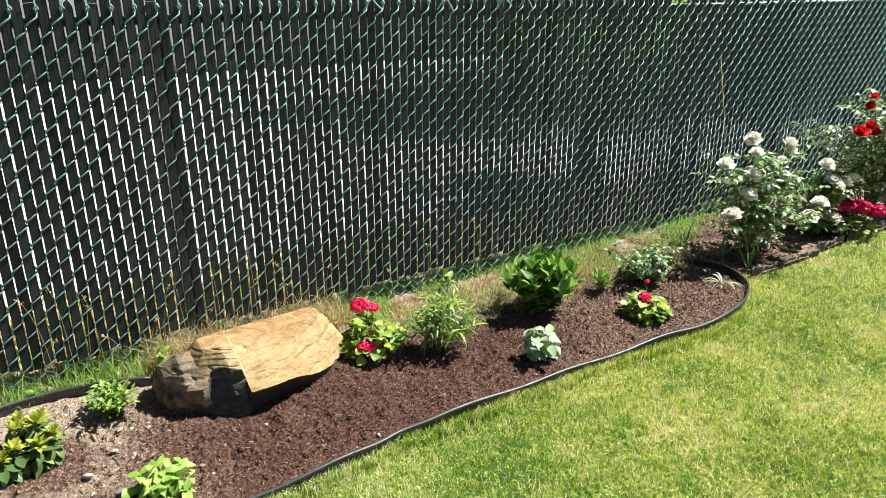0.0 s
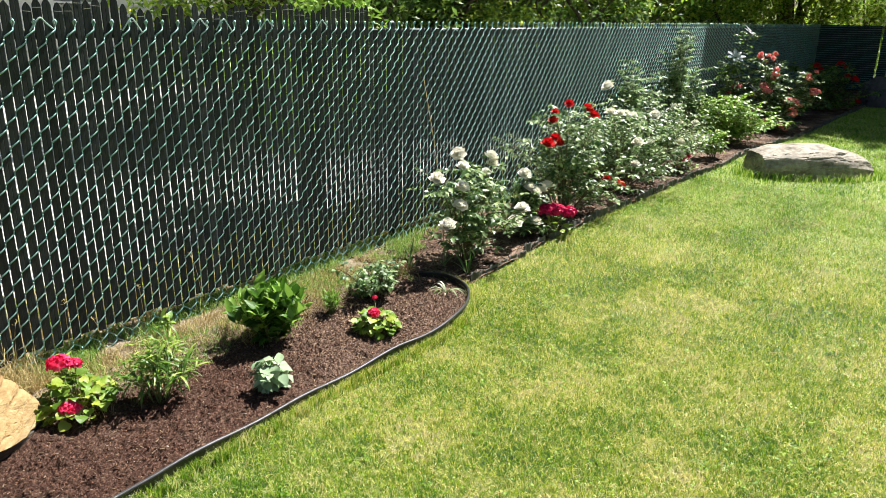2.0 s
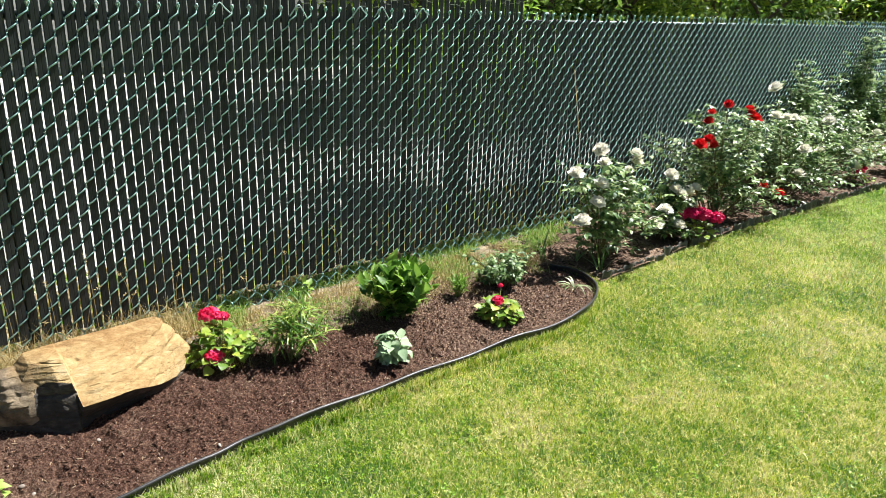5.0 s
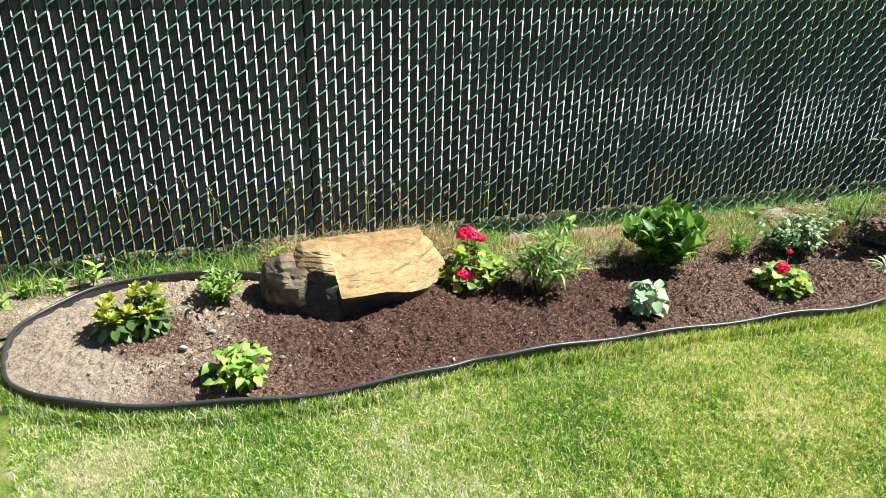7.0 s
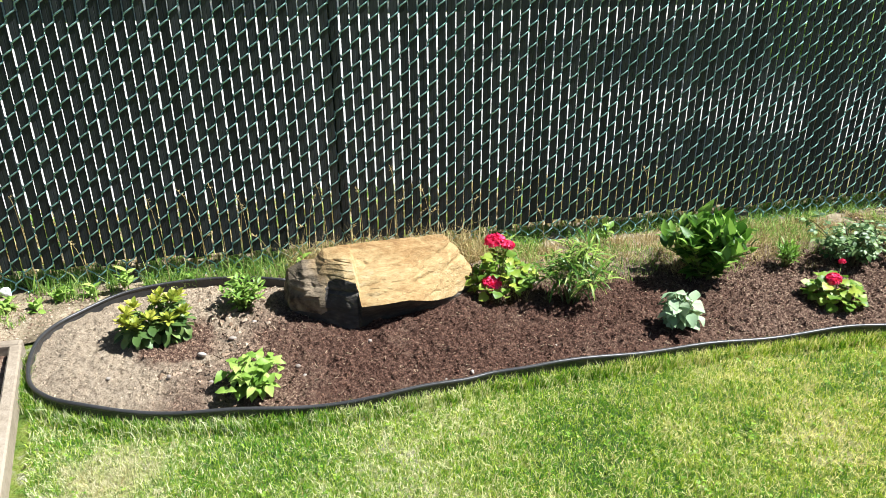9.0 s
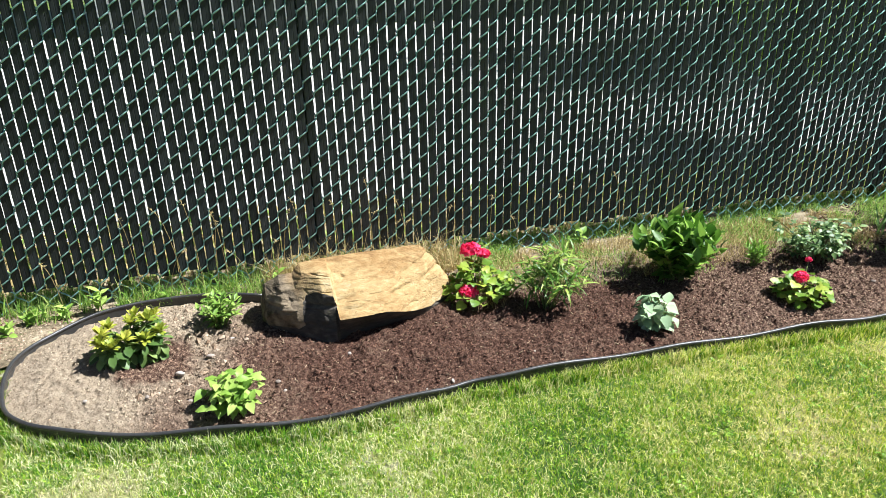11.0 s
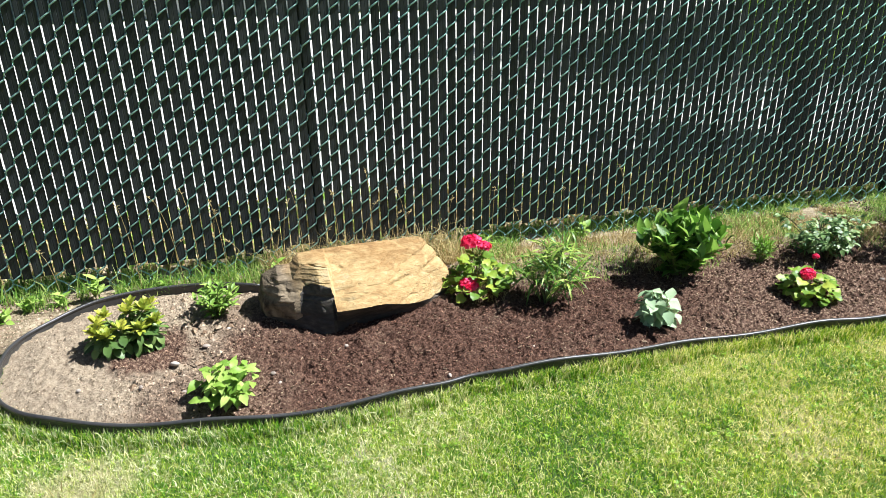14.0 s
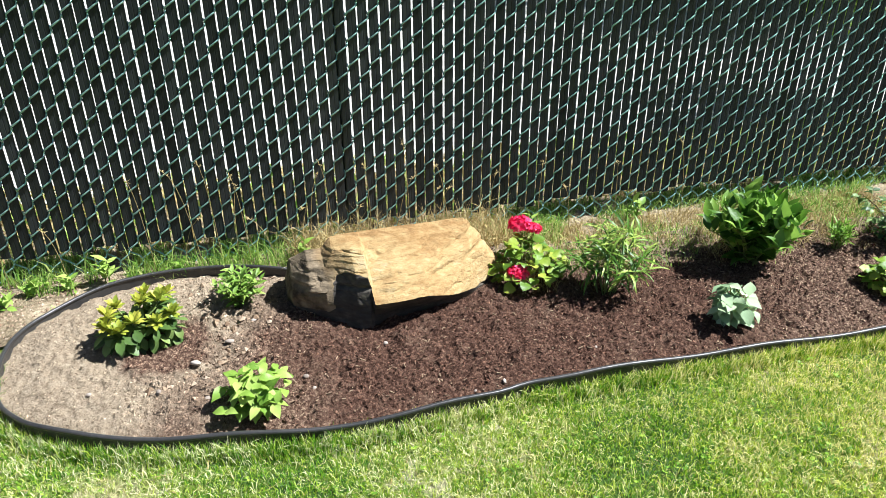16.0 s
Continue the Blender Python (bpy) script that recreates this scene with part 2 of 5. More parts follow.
def lawn_material(name, rand):
    m = bpy.data.materials.new(name)
    m.use_nodes = True
    nt = m.node_tree
    bs = nt.nodes["Principled BSDF"]
    wide = calc(nt, "MULTIPLY_ADD", calc(nt, "SUBTRACT", noise_node(nt, 1.7, 5, 0.7), 0.5), 1.9, 0.5)
    patch = calc(nt, "ADD", calc(nt, "MULTIPLY", wide, 0.45), calc(nt, "MULTIPLY", noise_node(nt, 16, 4, 0.7), 0.55))
    if rand:
        r = nt.nodes.new("ShaderNodeNewGeometry").outputs["Random Per Island"]
        patch = calc(nt, "ADD", calc(nt, "MULTIPLY", patch, 0.6), calc(nt, "MULTIPLY", r, 0.4))
    patch = calc(nt, "MULTIPLY_ADD", calc(nt, "SUBTRACT", patch, 0.5), 4.0, 0.49)
    # the ground sheet takes the blade colours at 0.3 of their strength
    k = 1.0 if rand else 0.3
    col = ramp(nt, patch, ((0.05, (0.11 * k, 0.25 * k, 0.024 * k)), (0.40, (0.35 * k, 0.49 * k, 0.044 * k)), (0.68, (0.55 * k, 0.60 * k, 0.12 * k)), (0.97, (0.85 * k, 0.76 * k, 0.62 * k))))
    # the turf is a cooler green at the bed's round end, yellower in the middle, lush in the distance
    sep = nt.nodes.new("ShaderNodeSeparateXYZ")
    nt.links.new(nt.nodes.new("ShaderNodeNewGeometry").outputs["Position"], sep.inputs[0])
    along = calc(nt, "DIVIDE", calc(nt, "ADD", sep.outputs[0], 1.0), 9.0)
    hue = ramp(nt, along, ((0.16, (0.92, 1.0, 0.80)), (0.36, (1.0, 1.0, 0.54)), (0.62, (1.0, 1.0, 0.54)), (0.88, (0.84, 1.0, 0.5))))
    tint_ = nt.nodes.new("ShaderNodeVectorMath")
    tint_.operation = "MULTIPLY"
    nt.links.new(col, tint_.inputs[0])
    nt.links.new(hue, tint_.inputs[1])
    col = tint_.outputs[0]
    col = dry_spot(nt, col, -0.04, 2.20, 0.15)
    nt.links.new(col, bs.inputs["Base Color"])
    bs.inputs["Roughness"].default_value, bs.inputs["Specular IOR Level"].default_value = 0.42, 0.35
    if rand:
        tr = nt.nodes.new("ShaderNodeBsdfTranslucent")
        nt.links.new(col, tr.inputs[0])
        mx = nt.nodes.new("ShaderNodeMixShader")
        mx.inputs[0].default_value = 0.42
        nt.links.new(bs.outputs[0], mx.inputs[1])
        nt.links.new(tr.outputs[0], mx.inputs[2])
        nt.links.new(mx.outputs[0], nt.nodes["Material Output"].inputs[0])
    else:
        b = nt.nodes.new("ShaderNodeBump")
        b.inputs["Strength"].default_value, b.inputs["Distance"].default_value = 0.8, 0.03
        nt.links.new(noise_node(nt, 45, 4, 0.7), b.inputs["Height"])
        nt.links.new(b.outputs[0], bs.inputs["Normal"])
    return m


def dry_spot(nt, col, x, y, radius):
    """A round straw-dry patch with a ragged rim, mixed into the colour."""
    sep = nt.nodes.new("ShaderNodeSeparateXYZ")
    nt.links.new(nt.nodes.new("ShaderNodeNewGeometry").outputs["Position"], sep.inputs[0])
    dx, dy = calc(nt, "SUBTRACT", sep.outputs[0], x), calc(nt, "SUBTRACT", sep.outputs[1], y)
    d = calc(nt, "SQRT", calc(nt, "ADD", calc(nt, "MULTIPLY", dx, dx), calc(nt, "MULTIPLY", dy, dy)), 0)
    d = calc(nt, "ADD", d, calc(nt, "MULTIPLY", calc(nt, "SUBTRACT", noise_node(nt, 14, 4, 0.6), 0.5), radius * 2.2))
    mp = nt.nodes.new("ShaderNodeMapRange")
    mp.inputs["From Min"].default_value, mp.inputs["From Max"].default_value = radius * 1.25, radius * 0.4
    nt.links.new(d, mp.inputs[0])
    return mixed(nt, calc(nt, "MULTIPLY", mp.outputs[0], 0.5), col, (0.62, 0.52, 0.33))


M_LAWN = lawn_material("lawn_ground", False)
M_BLADE = lawn_material("grass_blade", True)
M_CLOVER = leafy("clover_leaf", (0.10, 0.23, 0.02), (0.22, 0.40, 0.035), (0.38, 0.53, 0.07), 0.4, 0.35, "island", 0.6)
M_WILD = leafy("wild_grass", (0.08, 0.20, 0.03), (0.26, 0.43, 0.07), (0.56, 0.63, 0.21), 0.45, 0.4, "island")
M_TREE_LEAF = leafy("tree_leaf", (0.10, 0.20, 0.02), (0.30, 0.45, 0.05), (0.66, 0.72, 0.12), 0.4, 0.62, "island", 0.6)
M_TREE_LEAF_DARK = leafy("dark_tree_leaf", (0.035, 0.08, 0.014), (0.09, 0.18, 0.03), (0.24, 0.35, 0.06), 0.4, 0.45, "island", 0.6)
M_BARK = material("bark", ((0.1, (0.05, 0.036, 0.026)), (0.9, (0.17, 0.13, 0.10))), 0.9, 0.15, 3, 30, bump=0.8, bump_scale=25, stretch=(2, 2, 0.5))
M_STEM = material("green_stem", ((0.1, (0.10, 0.15, 0.035)), (0.9, (0.24, 0.26, 0.09))), 0.5, 0.3, 5, 50)
M_CANE = material("brown_cane", ((0.1, (0.07, 0.05, 0.03)), (0.9, (0.20, 0.17, 0.08))), 0.6, 0.3, 5, 50)
M_HYDRANGEA = leafy("hydrangea_leaf", (0.04, 0.11, 0.012), (0.125, 0.265, 0.030), (0.31, 0.49, 0.085), 0.40, 0.34, spec=0.4, amount=0.65)
M_RHODO = leafy("rhododendron_leaf", (0.04, 0.085, 0.02), (0.095, 0.165, 0.04), (0.22, 0.30, 0.09), 0.40, 0.2)
M_RHODO_TIP = leafy("rhododendron_tip", (0.22, 0.29, 0.035), (0.36, 0.40, 0.05), (0.55, 0.52, 0.09), 0.4, 0.3)
M_DAHLIA = leafy("seedling_leaf", (0.13, 0.25, 0.03), (0.27, 0.42, 0.07), (0.45, 0.58, 0.15), 0.4, 0.3)
M_SMALL = leafy("fresh_leaf", (0.11, 0.21, 0.03), (0.22, 0.36, 0.06), (0.40, 0.53, 0.12), 0.4, 0.3)
M_GERANIUM = leafy("geranium_leaf", (0.09, 0.18, 0.02), (0.19, 0.31, 0.035), (0.42, 0.48, 0.07), 0.42, 0.3)
M_PEONY = leafy("peony_leaf", (0.045, 0.12, 0.013), (0.13, 0.25, 0.032), (0.36, 0.47, 0.095), 0.36, 0.3, amount=0.65)
M_SAGE = leafy("silver_leaf", (0.20, 0.31, 0.16), (0.31, 0.43, 0.24), (0.50, 0.60, 0.38), 0.6, 0.2)
M_ROSE_LEAF = leafy("rose_leaf", (0.045, 0.105, 0.032), (0.15, 0.26, 0.082), (0.42, 0.54, 0.23), 0.36, 0.32, "island", 0.75, spec=0.5)
M_YOUNG_ROSE = leafy("young_rose_leaf", (0.05, 0.11, 0.035), (0.135, 0.235, 0.075), (0.33, 0.45, 0.18), 0.4, 0.3, "island", 0.7)
M_BRIGHT_LEAF = leafy("bright_shrub_leaf", (0.12, 0.25, 0.025), (0.24, 0.41, 0.05), (0.42, 0.56, 0.10), 0.4, 0.3, "island", 0.6)
M_IRIS = leafy("strap_leaf", (0.07, 0.15, 0.035), (0.13, 0.24, 0.06), (0.3, 0.4, 0.15), 0.4, 0.25)
M_RED_GER = material("red_geranium_petal", ((0.1, (0.66, 0.008, 0.07)), (0.5, (0.90, 0.022, 0.13)), (0.95, (0.94, 0.12, 0.28))), 0.5, 0.3, 20, 90, "island", 0.5, translucent=0.3)
M_MAGENTA = material("magenta_petal", ((0.1, (0.50, 0.004, 0.07)), (0.9, (0.82, 0.02, 0.16))), 0.5, 0.3, 20, 90, "island", 0.5, translucent=0.25)
M_WHITE_ROSE = material("cream_rose_petal", ((0.1, (0.90, 0.84, 0.68)), (0.5, (0.95, 0.92, 0.83)), (0.95, (0.97, 0.955, 0.91))), 0.55, 0.3, 15, 60, "island", 0.4, translucent=0.2)
M_RED_ROSE = material("red_rose_petal", ((0.1, (0.42, 0.003, 0.008)), (0.5, (0.70, 0.010, 0.016)), (0.95, (0.85, 0.05, 0.04))), 0.5, 0.3, 15, 60, "island", 0.5, translucent=0.35)
M_PINK_ROSE = material("coral_petal", ((0.1, (0.85, 0.16, 0.20)), (0.5, (0.93, 0.36, 0.34)), (0.95, (0.95, 0.60, 0.48))), 0.5, 0.3, 15, 60, "island", 0.5, translucent=0.45)
M_YELLOW = material("yellow_petal", ((0.1, (0.75, 0.55, 0.08)), (0.9, (0.85, 0.72, 0.25))), 0.5, 0.3, 15, 60, "island", 0.4, translucent=0.25)
M_CLEMATIS = material("white_clematis_petal", ((0.1, (0.72, 0.72, 0.80)), (0.9, (0.86, 0.86, 0.90))), 0.5, 0.3, 15, 60, "island", 0.4, translucent=0.25)
M_SIDING = material("grey_siding", ((0.1, (0.60, 0.59, 0.57)), (0.9, (0.74, 0.73, 0.71))), 0.6, 0.3, 1.5, 40, "object", 0.3)
M_TRIM = material("white_trim", ((0.1, (0.70, 0.70, 0.69)), (0.9, (0.82, 0.82, 0.81))), 0.5, 0.3, 2, 40)
M_ROOF = material("roof_shingle", ((0.1, (0.08, 0.08, 0.08)), (0.9, (0.18, 0.17, 0.16))), 0.9, 0.1, 2, 30, bump=0.4, bump_scale=30)
M_CONCRETE = material("concrete", ((0.1, (0.30, 0.29, 0.26)), (0.5, (0.42, 0.41, 0.38)), (0.9, (0.54, 0.53, 0.50))), 0.85, 0.2, 1.2, 40, bump=0.3, bump_scale=60)


def glass_material():
    m = bpy.data.materials.new("window_glass")
    m.use_nodes = True
    b = m.node_tree.nodes["Principled BSDF"]
    b.inputs["Transmission Weight"].default_value, b.inputs["Roughness"].default_value = 1.0, 0.02
    return m


M_GLASS = glass_material()


# ---- building helpers ----
def mesh_of(bm, name, mat_, smooth=False):
    me = bpy.data.meshes.new(name)
    bm.to_mesh(me)
    bm.free()
    me.materials.append(mat_)
    if smooth:
        me.shade_smooth()
    return me


def from_arrays(name, verts, faces, mat_, smooth=False):
    """A mesh out of an n x 3 array of vertices and an m x k array of faces."""
    verts, faces = np.asarray(verts, np.float32), np.asarray(faces, np.int32)
    me = bpy.data.meshes.new(name)
    me.vertices.add(len(verts))
    me.vertices.foreach_set("co", verts.ravel())
    k = faces.shape[1]
    me.loops.add(faces.size)
    me.loops.foreach_set("vertex_index", faces.ravel())
    me.polygons.add(len(faces))
    me.polygons.foreach_set("loop_start", np.arange(0, faces.size, k, dtype=np.int32))
    me.update(calc_edges=True)
    me.materials.append(mat_)
    if smooth:
        me.shade_smooth()
    else:
        me.shade_flat()
    return me


def put(name, me, parent=None, m=None, label=""):
    """One object on the mesh me under parent, at the pose m in the parent's space."""
    ob = new(name, me)
    if parent is not None:
        ob.parent = parent
    if m is not None:
        ob.matrix_basis = m
    return tagged(ob, label)


def part(name, bm, mat_, parent, label="", smooth=False, m=None):
    return put(name, mesh_of(bm, name, mat_, smooth), parent, m, label)


def thing(name, x, y, z, label, category, group="", kind="", turn=0.0):
    ob = new(name)
    ob.empty_display_size = 0.05
    ob.matrix_basis = pose(x, y, z, 0, 0, turn)
    return tagged(ob, label, category, group, kind)


def box(bm, x0, x1, y0, y1, z0, z1, bevel=0.0):
    r = bmesh.ops.create_cube(bm, size=1, matrix=Matrix.LocRotScale(((x0 + x1) / 2, (y0 + y1) / 2, (z0 + z1) / 2), None, (x1 - x0, y1 - y0, z1 - z0)))
    if bevel:
        es = list({e for v in r["verts"] for e in v.link_edges})
        bmesh.ops.bevel(bm, geom=es, offset=bevel, segments=1, affect="EDGES")


def smooth_path(pts, step):
    """Points at about the given step along a Catmull-Rom curve through pts."""
    pts = [Vector(p) for p in pts]
    pts = [pts[0] * 2 - pts[1]] + pts + [pts[-1] * 2 - pts[-2]]
    out = []
    for a, b, c, d in zip(pts, pts[1:], pts[2:], pts[3:]):
        n = max(1, round((c - b).length / step))
        for i in range(n):
            t = i / n
            out.append(0.5 * (2 * b + (c - a) * t + (2 * a - 5 * b + 4 * c - d) * t * t + (3 * b - a - 3 * c + d) * t ** 3))
    return out + [pts[-2]]


def tube(bm, pts, radii, sides=6, cap=True):
    """A round tube along pts with a radius for each."""
    pts = [Vector(p) for p in pts]
    if isinstance(radii, (int, float)):
        radii = [radii] * len(pts)
    rings = []
    for i, p in enumerate(pts):
        d = (pts[min(i + 1, len(pts) - 1)] - pts[max(i - 1, 0)]).normalized()
        u = d.cross(Vector((0, 0, 1)) if abs(d.z) < 0.95 else Vector((1, 0, 0))).normalized()
        v = d.cross(u)
        rings.append([bm.verts.new(p + radii[i] * (math.cos(a) * u + math.sin(a) * v)) for a in (2 * math.pi * j / sides for j in range(sides))])
    for a, b in zip(rings, rings[1:]):
        for j in range(sides):
            bm.faces.new((a[j], a[(j + 1) % sides], b[(j + 1) % sides], b[j]))
    if cap:
        bm.faces.new(rings[0][::-1])
        bm.faces.new(rings[-1])


def lattice(ix, iy, seed):
    h = (ix * 374761393 + iy * 668265263 + seed * 974711) & 0x7FFFFFFF
    h = ((h ^ (h >> 13)) * 1274126177) & 0x7FFFFFFF
    return ((h ^ (h >> 16)) & 0xFFFF) / 65535.0


def fbm(x, y, scale, octaves=4, seed=1, gain=0.5):
    """Smooth value noise in 0..1 over arrays x, y."""
    x, y = np.asarray(x, float) * scale, np.asarray(y, float) * scale
    total, amp, norm = np.zeros_like(x), 1.0, 0.0
    for o in range(octaves):
        ix, iy = np.floor(x).astype(np.int64), np.floor(y).astype(np.int64)
        fx, fy = x - ix, y - iy
        fx, fy = fx * fx * (3 - 2 * fx), fy * fy * (3 - 2 * fy)
        a, b = lattice(ix, iy, seed + o), lattice(ix + 1, iy, seed + o)
        c, d = lattice(ix, iy + 1, seed + o), lattice(ix + 1, iy + 1, seed + o)
        total += amp * ((a * (1 - fx) + b * fx) * (1 - fy) + (c * (1 - fx) + d * fx) * fy)
        norm += amp
        amp *= gain
        x, y = x * 2.03 + 17.3, y * 2.03 + 5.1
    return total / norm


def inside(px, py, loop):
    """Which of the points lie in the closed loop."""
    res = np.zeros(len(px), bool)
    for (x0, y0), (x1, y1) in zip(loop, loop[1:] + loop[:1]):
        cross = (y0 > py) != (y1 > py)
        with np.errstate(divide="ignore", invalid="ignore"):
            res ^= cross & (px < (x1 - x0) * (py - y0) / (y1 - y0 + 1e-12) + x0)
    return res


def sheet(name, x0, x1, y0, y1, step, height, keep, mat_):
    """A fine relief over the rectangle, of the cells whose middles pass keep."""
    xs, ys = np.arange(x0, x1 + step, step), np.arange(y0, y1 + step, step)
    gx, gy = np.meshgrid(xs, ys)
    v = np.stack([gx.ravel(), gy.ravel(), height(gx.ravel(), gy.ravel())], 1)
    nx = len(xs)
    i, j = np.meshgrid(np.arange(nx - 1), np.arange(len(ys) - 1))
    a = (j * nx + i).ravel()
    f = np.stack([a, a + 1, a + nx + 1, a + nx], 1)
    c = v[f].mean(1)
    f = f[keep(c[:, 0], c[:, 1])]
    used, inv = np.unique(f, return_inverse=True)
    return from_arrays(name, v[used], inv.reshape(-1, 4), mat_, True)


# ---- plan ----
FENCE_Y, FENCE_TOP, PITCH, RISE = 3.52, 1.495, 0.0415, 0.095
FENCE_X0, FENCE_X1 = -2.9, 20.0
EDGE = [(0.52, 3.28), (0.26, 3.36), (0.09, 3.38), (-0.08, 3.34), (-0.19, 3.29), (-0.29, 3.21), (-0.36, 3.13), (-0.395, 3.03), (-0.40, 2.92), (-0.385, 2.80),
        (-0.35, 2.69), (-0.29, 2.61), (-0.21, 2.54), (-0.05, 2.46), (0.12, 2.41), (0.30, 2.38), (0.50, 2.35), (0.74, 2.345), (0.93, 2.36), (1.08, 2.37),
        (1.18, 2.39), (1.33, 2.385), (1.60, 2.39), (1.87, 2.385), (2.10, 2.38), (2.32, 2.37), (2.57, 2.36), (2.78, 2.34), (3.00, 2.35), (3.20, 2.40),
        (3.42, 2.52), (3.51, 2.65), (3.54, 2.79), (3.49, 2.93)]
edge_path = smooth_path([(x, y, 0) for x, y in EDGE], 0.03)
bed_loop = [(p.x, p.y) for p in edge_path] + [(3.3, 3.1), (2.6, 3.2), (1.6, 3.24), (1.2, 3.3), (0.7, 3.32)]
BORDER = [(3.62, 2.64), (4.2, 2.645), (4.7, 2.68), (5.6, 2.655), (6.2, 2.61), (7.4, 2.54), (8.4, 2.46), (9.5, 2.44), (10.3, 2.34), (11.2, 2.20), (13.6, 2.10), (16.0, 1.95), (19.9, 1.7)]
border_x, border_y = np.array([p[0] for p in BORDER]), np.array([p[1] for p in BORDER])


def bed_height(x, y):
    d = np.full(len(x), 9.0)
    for p in edge_path[::3]:
        d = np.minimum(d, (x - p.x) ** 2 + (y - p.y) ** 2)
    d = np.clip(np.sqrt(d) / 0.14, 0, 1)
    return 0.020 + 0.026 * d + (0.25 + 0.75 * d) * rough_soil(x, y)


def rough_soil(x, y):
    return 0.035 * (fbm(x, y, 3.5, 3, 3) - 0.5) + 0.042 * (fbm(x, y, 21, 4, 9, 0.65) - 0.5) + 0.018 * (fbm(x, y, 85, 2, 21) - 0.5)


def mulch_height(x, y):
    return 0.012 + 0.03 * (fbm(x, y, 3, 3, 5) - 0.3) + 0.025 * (fbm(x, y, 28, 3, 15, 0.6) - 0.5)


# ---- ground ----
def ground():
    bm = bmesh.new()
    bmesh.ops.create_grid(bm, x_segments=60, y_segments=60, size=600)
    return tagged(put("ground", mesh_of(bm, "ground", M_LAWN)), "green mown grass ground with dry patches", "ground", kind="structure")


ground()
tagged(put("bed_soil", sheet("bed_soil", -0.45, 3.6, 2.3, 3.5, 0.0062, bed_height, lambda x, y: inside(x, y, bed_loop), M_SOIL)),
       "loose dark brown compost over dry tan soil in the flower bed", "soil", kind="structure")
tagged(put("verge_soil", sheet("verge_soil", -2.6, 4.0, 2.9, 4.3, 0.02, lambda x, y: 0.006 + 0.03 * (fbm(x, y, 8, 4, 30) - 0.4),
                               lambda x, y: (y > 3.0 + 0.12 * fbm(x, y, 6, 2, 4)) & ((y > 3.12) | (x < 0.4) | (x > 3.4)), M_VERGE)),
       "dry bare earth strip along the fence", "soil", kind="structure")
tagged(put("mulch_soil", sheet("mulch_soil", 2.6, 20, 1.7, 3.7, 0.03, lambda x, y: mulch_height(x, y) - 0.05 * np.clip((3.35 - x) / 0.5, 0, 1) - 0.045 * np.clip((y - 3.3) / 0.3, 0, 1) * (x < 4.2),
                                lambda x, y: (y > np.interp(x, border_x, border_y)) & ~inside(x, y, bed_loop) & ((x > 3.45) | (y > 2.95)), M_MULCH)),
       "reddish brown bark mulch under the roses", "mulch", kind="structure")


# ---- edging ----
def bed_edging():
    t = thing("bed_edging", 0, 0, 0, "black plastic edging with a round bead curving round the bed", "edging")
    bm = bmesh.new()
    wav = [Vector((p.x, p.y, 0.056 + 0.005 * math.sin(i * 0.35) + 0.004 * math.sin(i * 0.13))) for i, p in enumerate(edge_path)]
    tube(bm, wav, 0.0074, 8)
    part("bead", bm, M_EDGE, t, smooth=True)
    bm = bmesh.new()
    rings = []
    for i, p in enumerate(wav):
        d = wav[min(i + 1, len(wav) - 1)] - wav[max(i - 1, 0)]
        n = d.cross(Vector((0, 0, 1))).normalized() * 0.003
        rings.append([bm.verts.new(c) for c in (p + n, (p.x + n.x, p.y + n.y, -0.06), (p.x - n.x, p.y - n.y, -0.06), p - n)])
    for a, b in zip(rings, rings[1:]):
        for j in range(4):
            bm.faces.new((a[j], a[(j + 1) % 4], b[(j + 1) % 4], b[j]))
    part("strip", bm, M_EDGE, t)


bed_edging()


def palisade_edging():
    """Small grey hammer-in panels, each with a wavy toothed top."""
    t = thing("border_edging", 0, 0, 0, "weathered grey plastic palisade edging, panel after panel along the mulch", "edging")
    bm = bmesh.new()
    n = 8
    top = [0.052 + 0.012 * abs(math.sin(math.pi * i / n * 2)) for i in range(n + 1)]
    for side in (0, 1):
        for i in range(n):
            x0, x1 = 0.105 * i / n, 0.105 * (i + 1) / n
            y0, y1 = (0.006 * math.sin(math.pi * k / n * 2) + (0.004 if side else -0.004) for k in (i, i + 1))
            q = [bm.verts.new(c) for c in ((x0, y0, -0.05), (x1, y1, -0.05), (x1, y1, top[i + 1]), (x0, y0, top[i]))]
            bm.faces.new(q if not side else q[::-1])
    for i in range(n):
        x0, x1 = 0.105 * i / n, 0.105 * (i + 1) / n
        w = [0.006 * math.sin(math.pi * k / n * 2) for k in (i, i + 1)]
        bm.faces.new([bm.verts.new(c) for c in ((x0, w[0] - 0.004, top[i]), (x1, w[1] - 0.004, top[i + 1]), (x1, w[1] + 0.004, top[i + 1]), (x0, w[0] + 0.004, top[i]))])
    me = mesh_of(bm, "panel", M_PALE_EDGE)
    path = smooth_path([(x, y, 0) for x, y in BORDER], 0.112)
    rng = random.Random(5)
    for p, q in zip(path, path[1:]):
        d = q - p
        put("panel", me, t, pose(p.x, p.y + rng.uniform(-0.006, 0.006), rng.uniform(-0.02, 0.012), rng.uniform(-7, 7), rng.uniform(-4, 4), math.degrees(math.atan2(d.y, d.x)) + rng.uniform(-4, 4)))


palisade_edging()


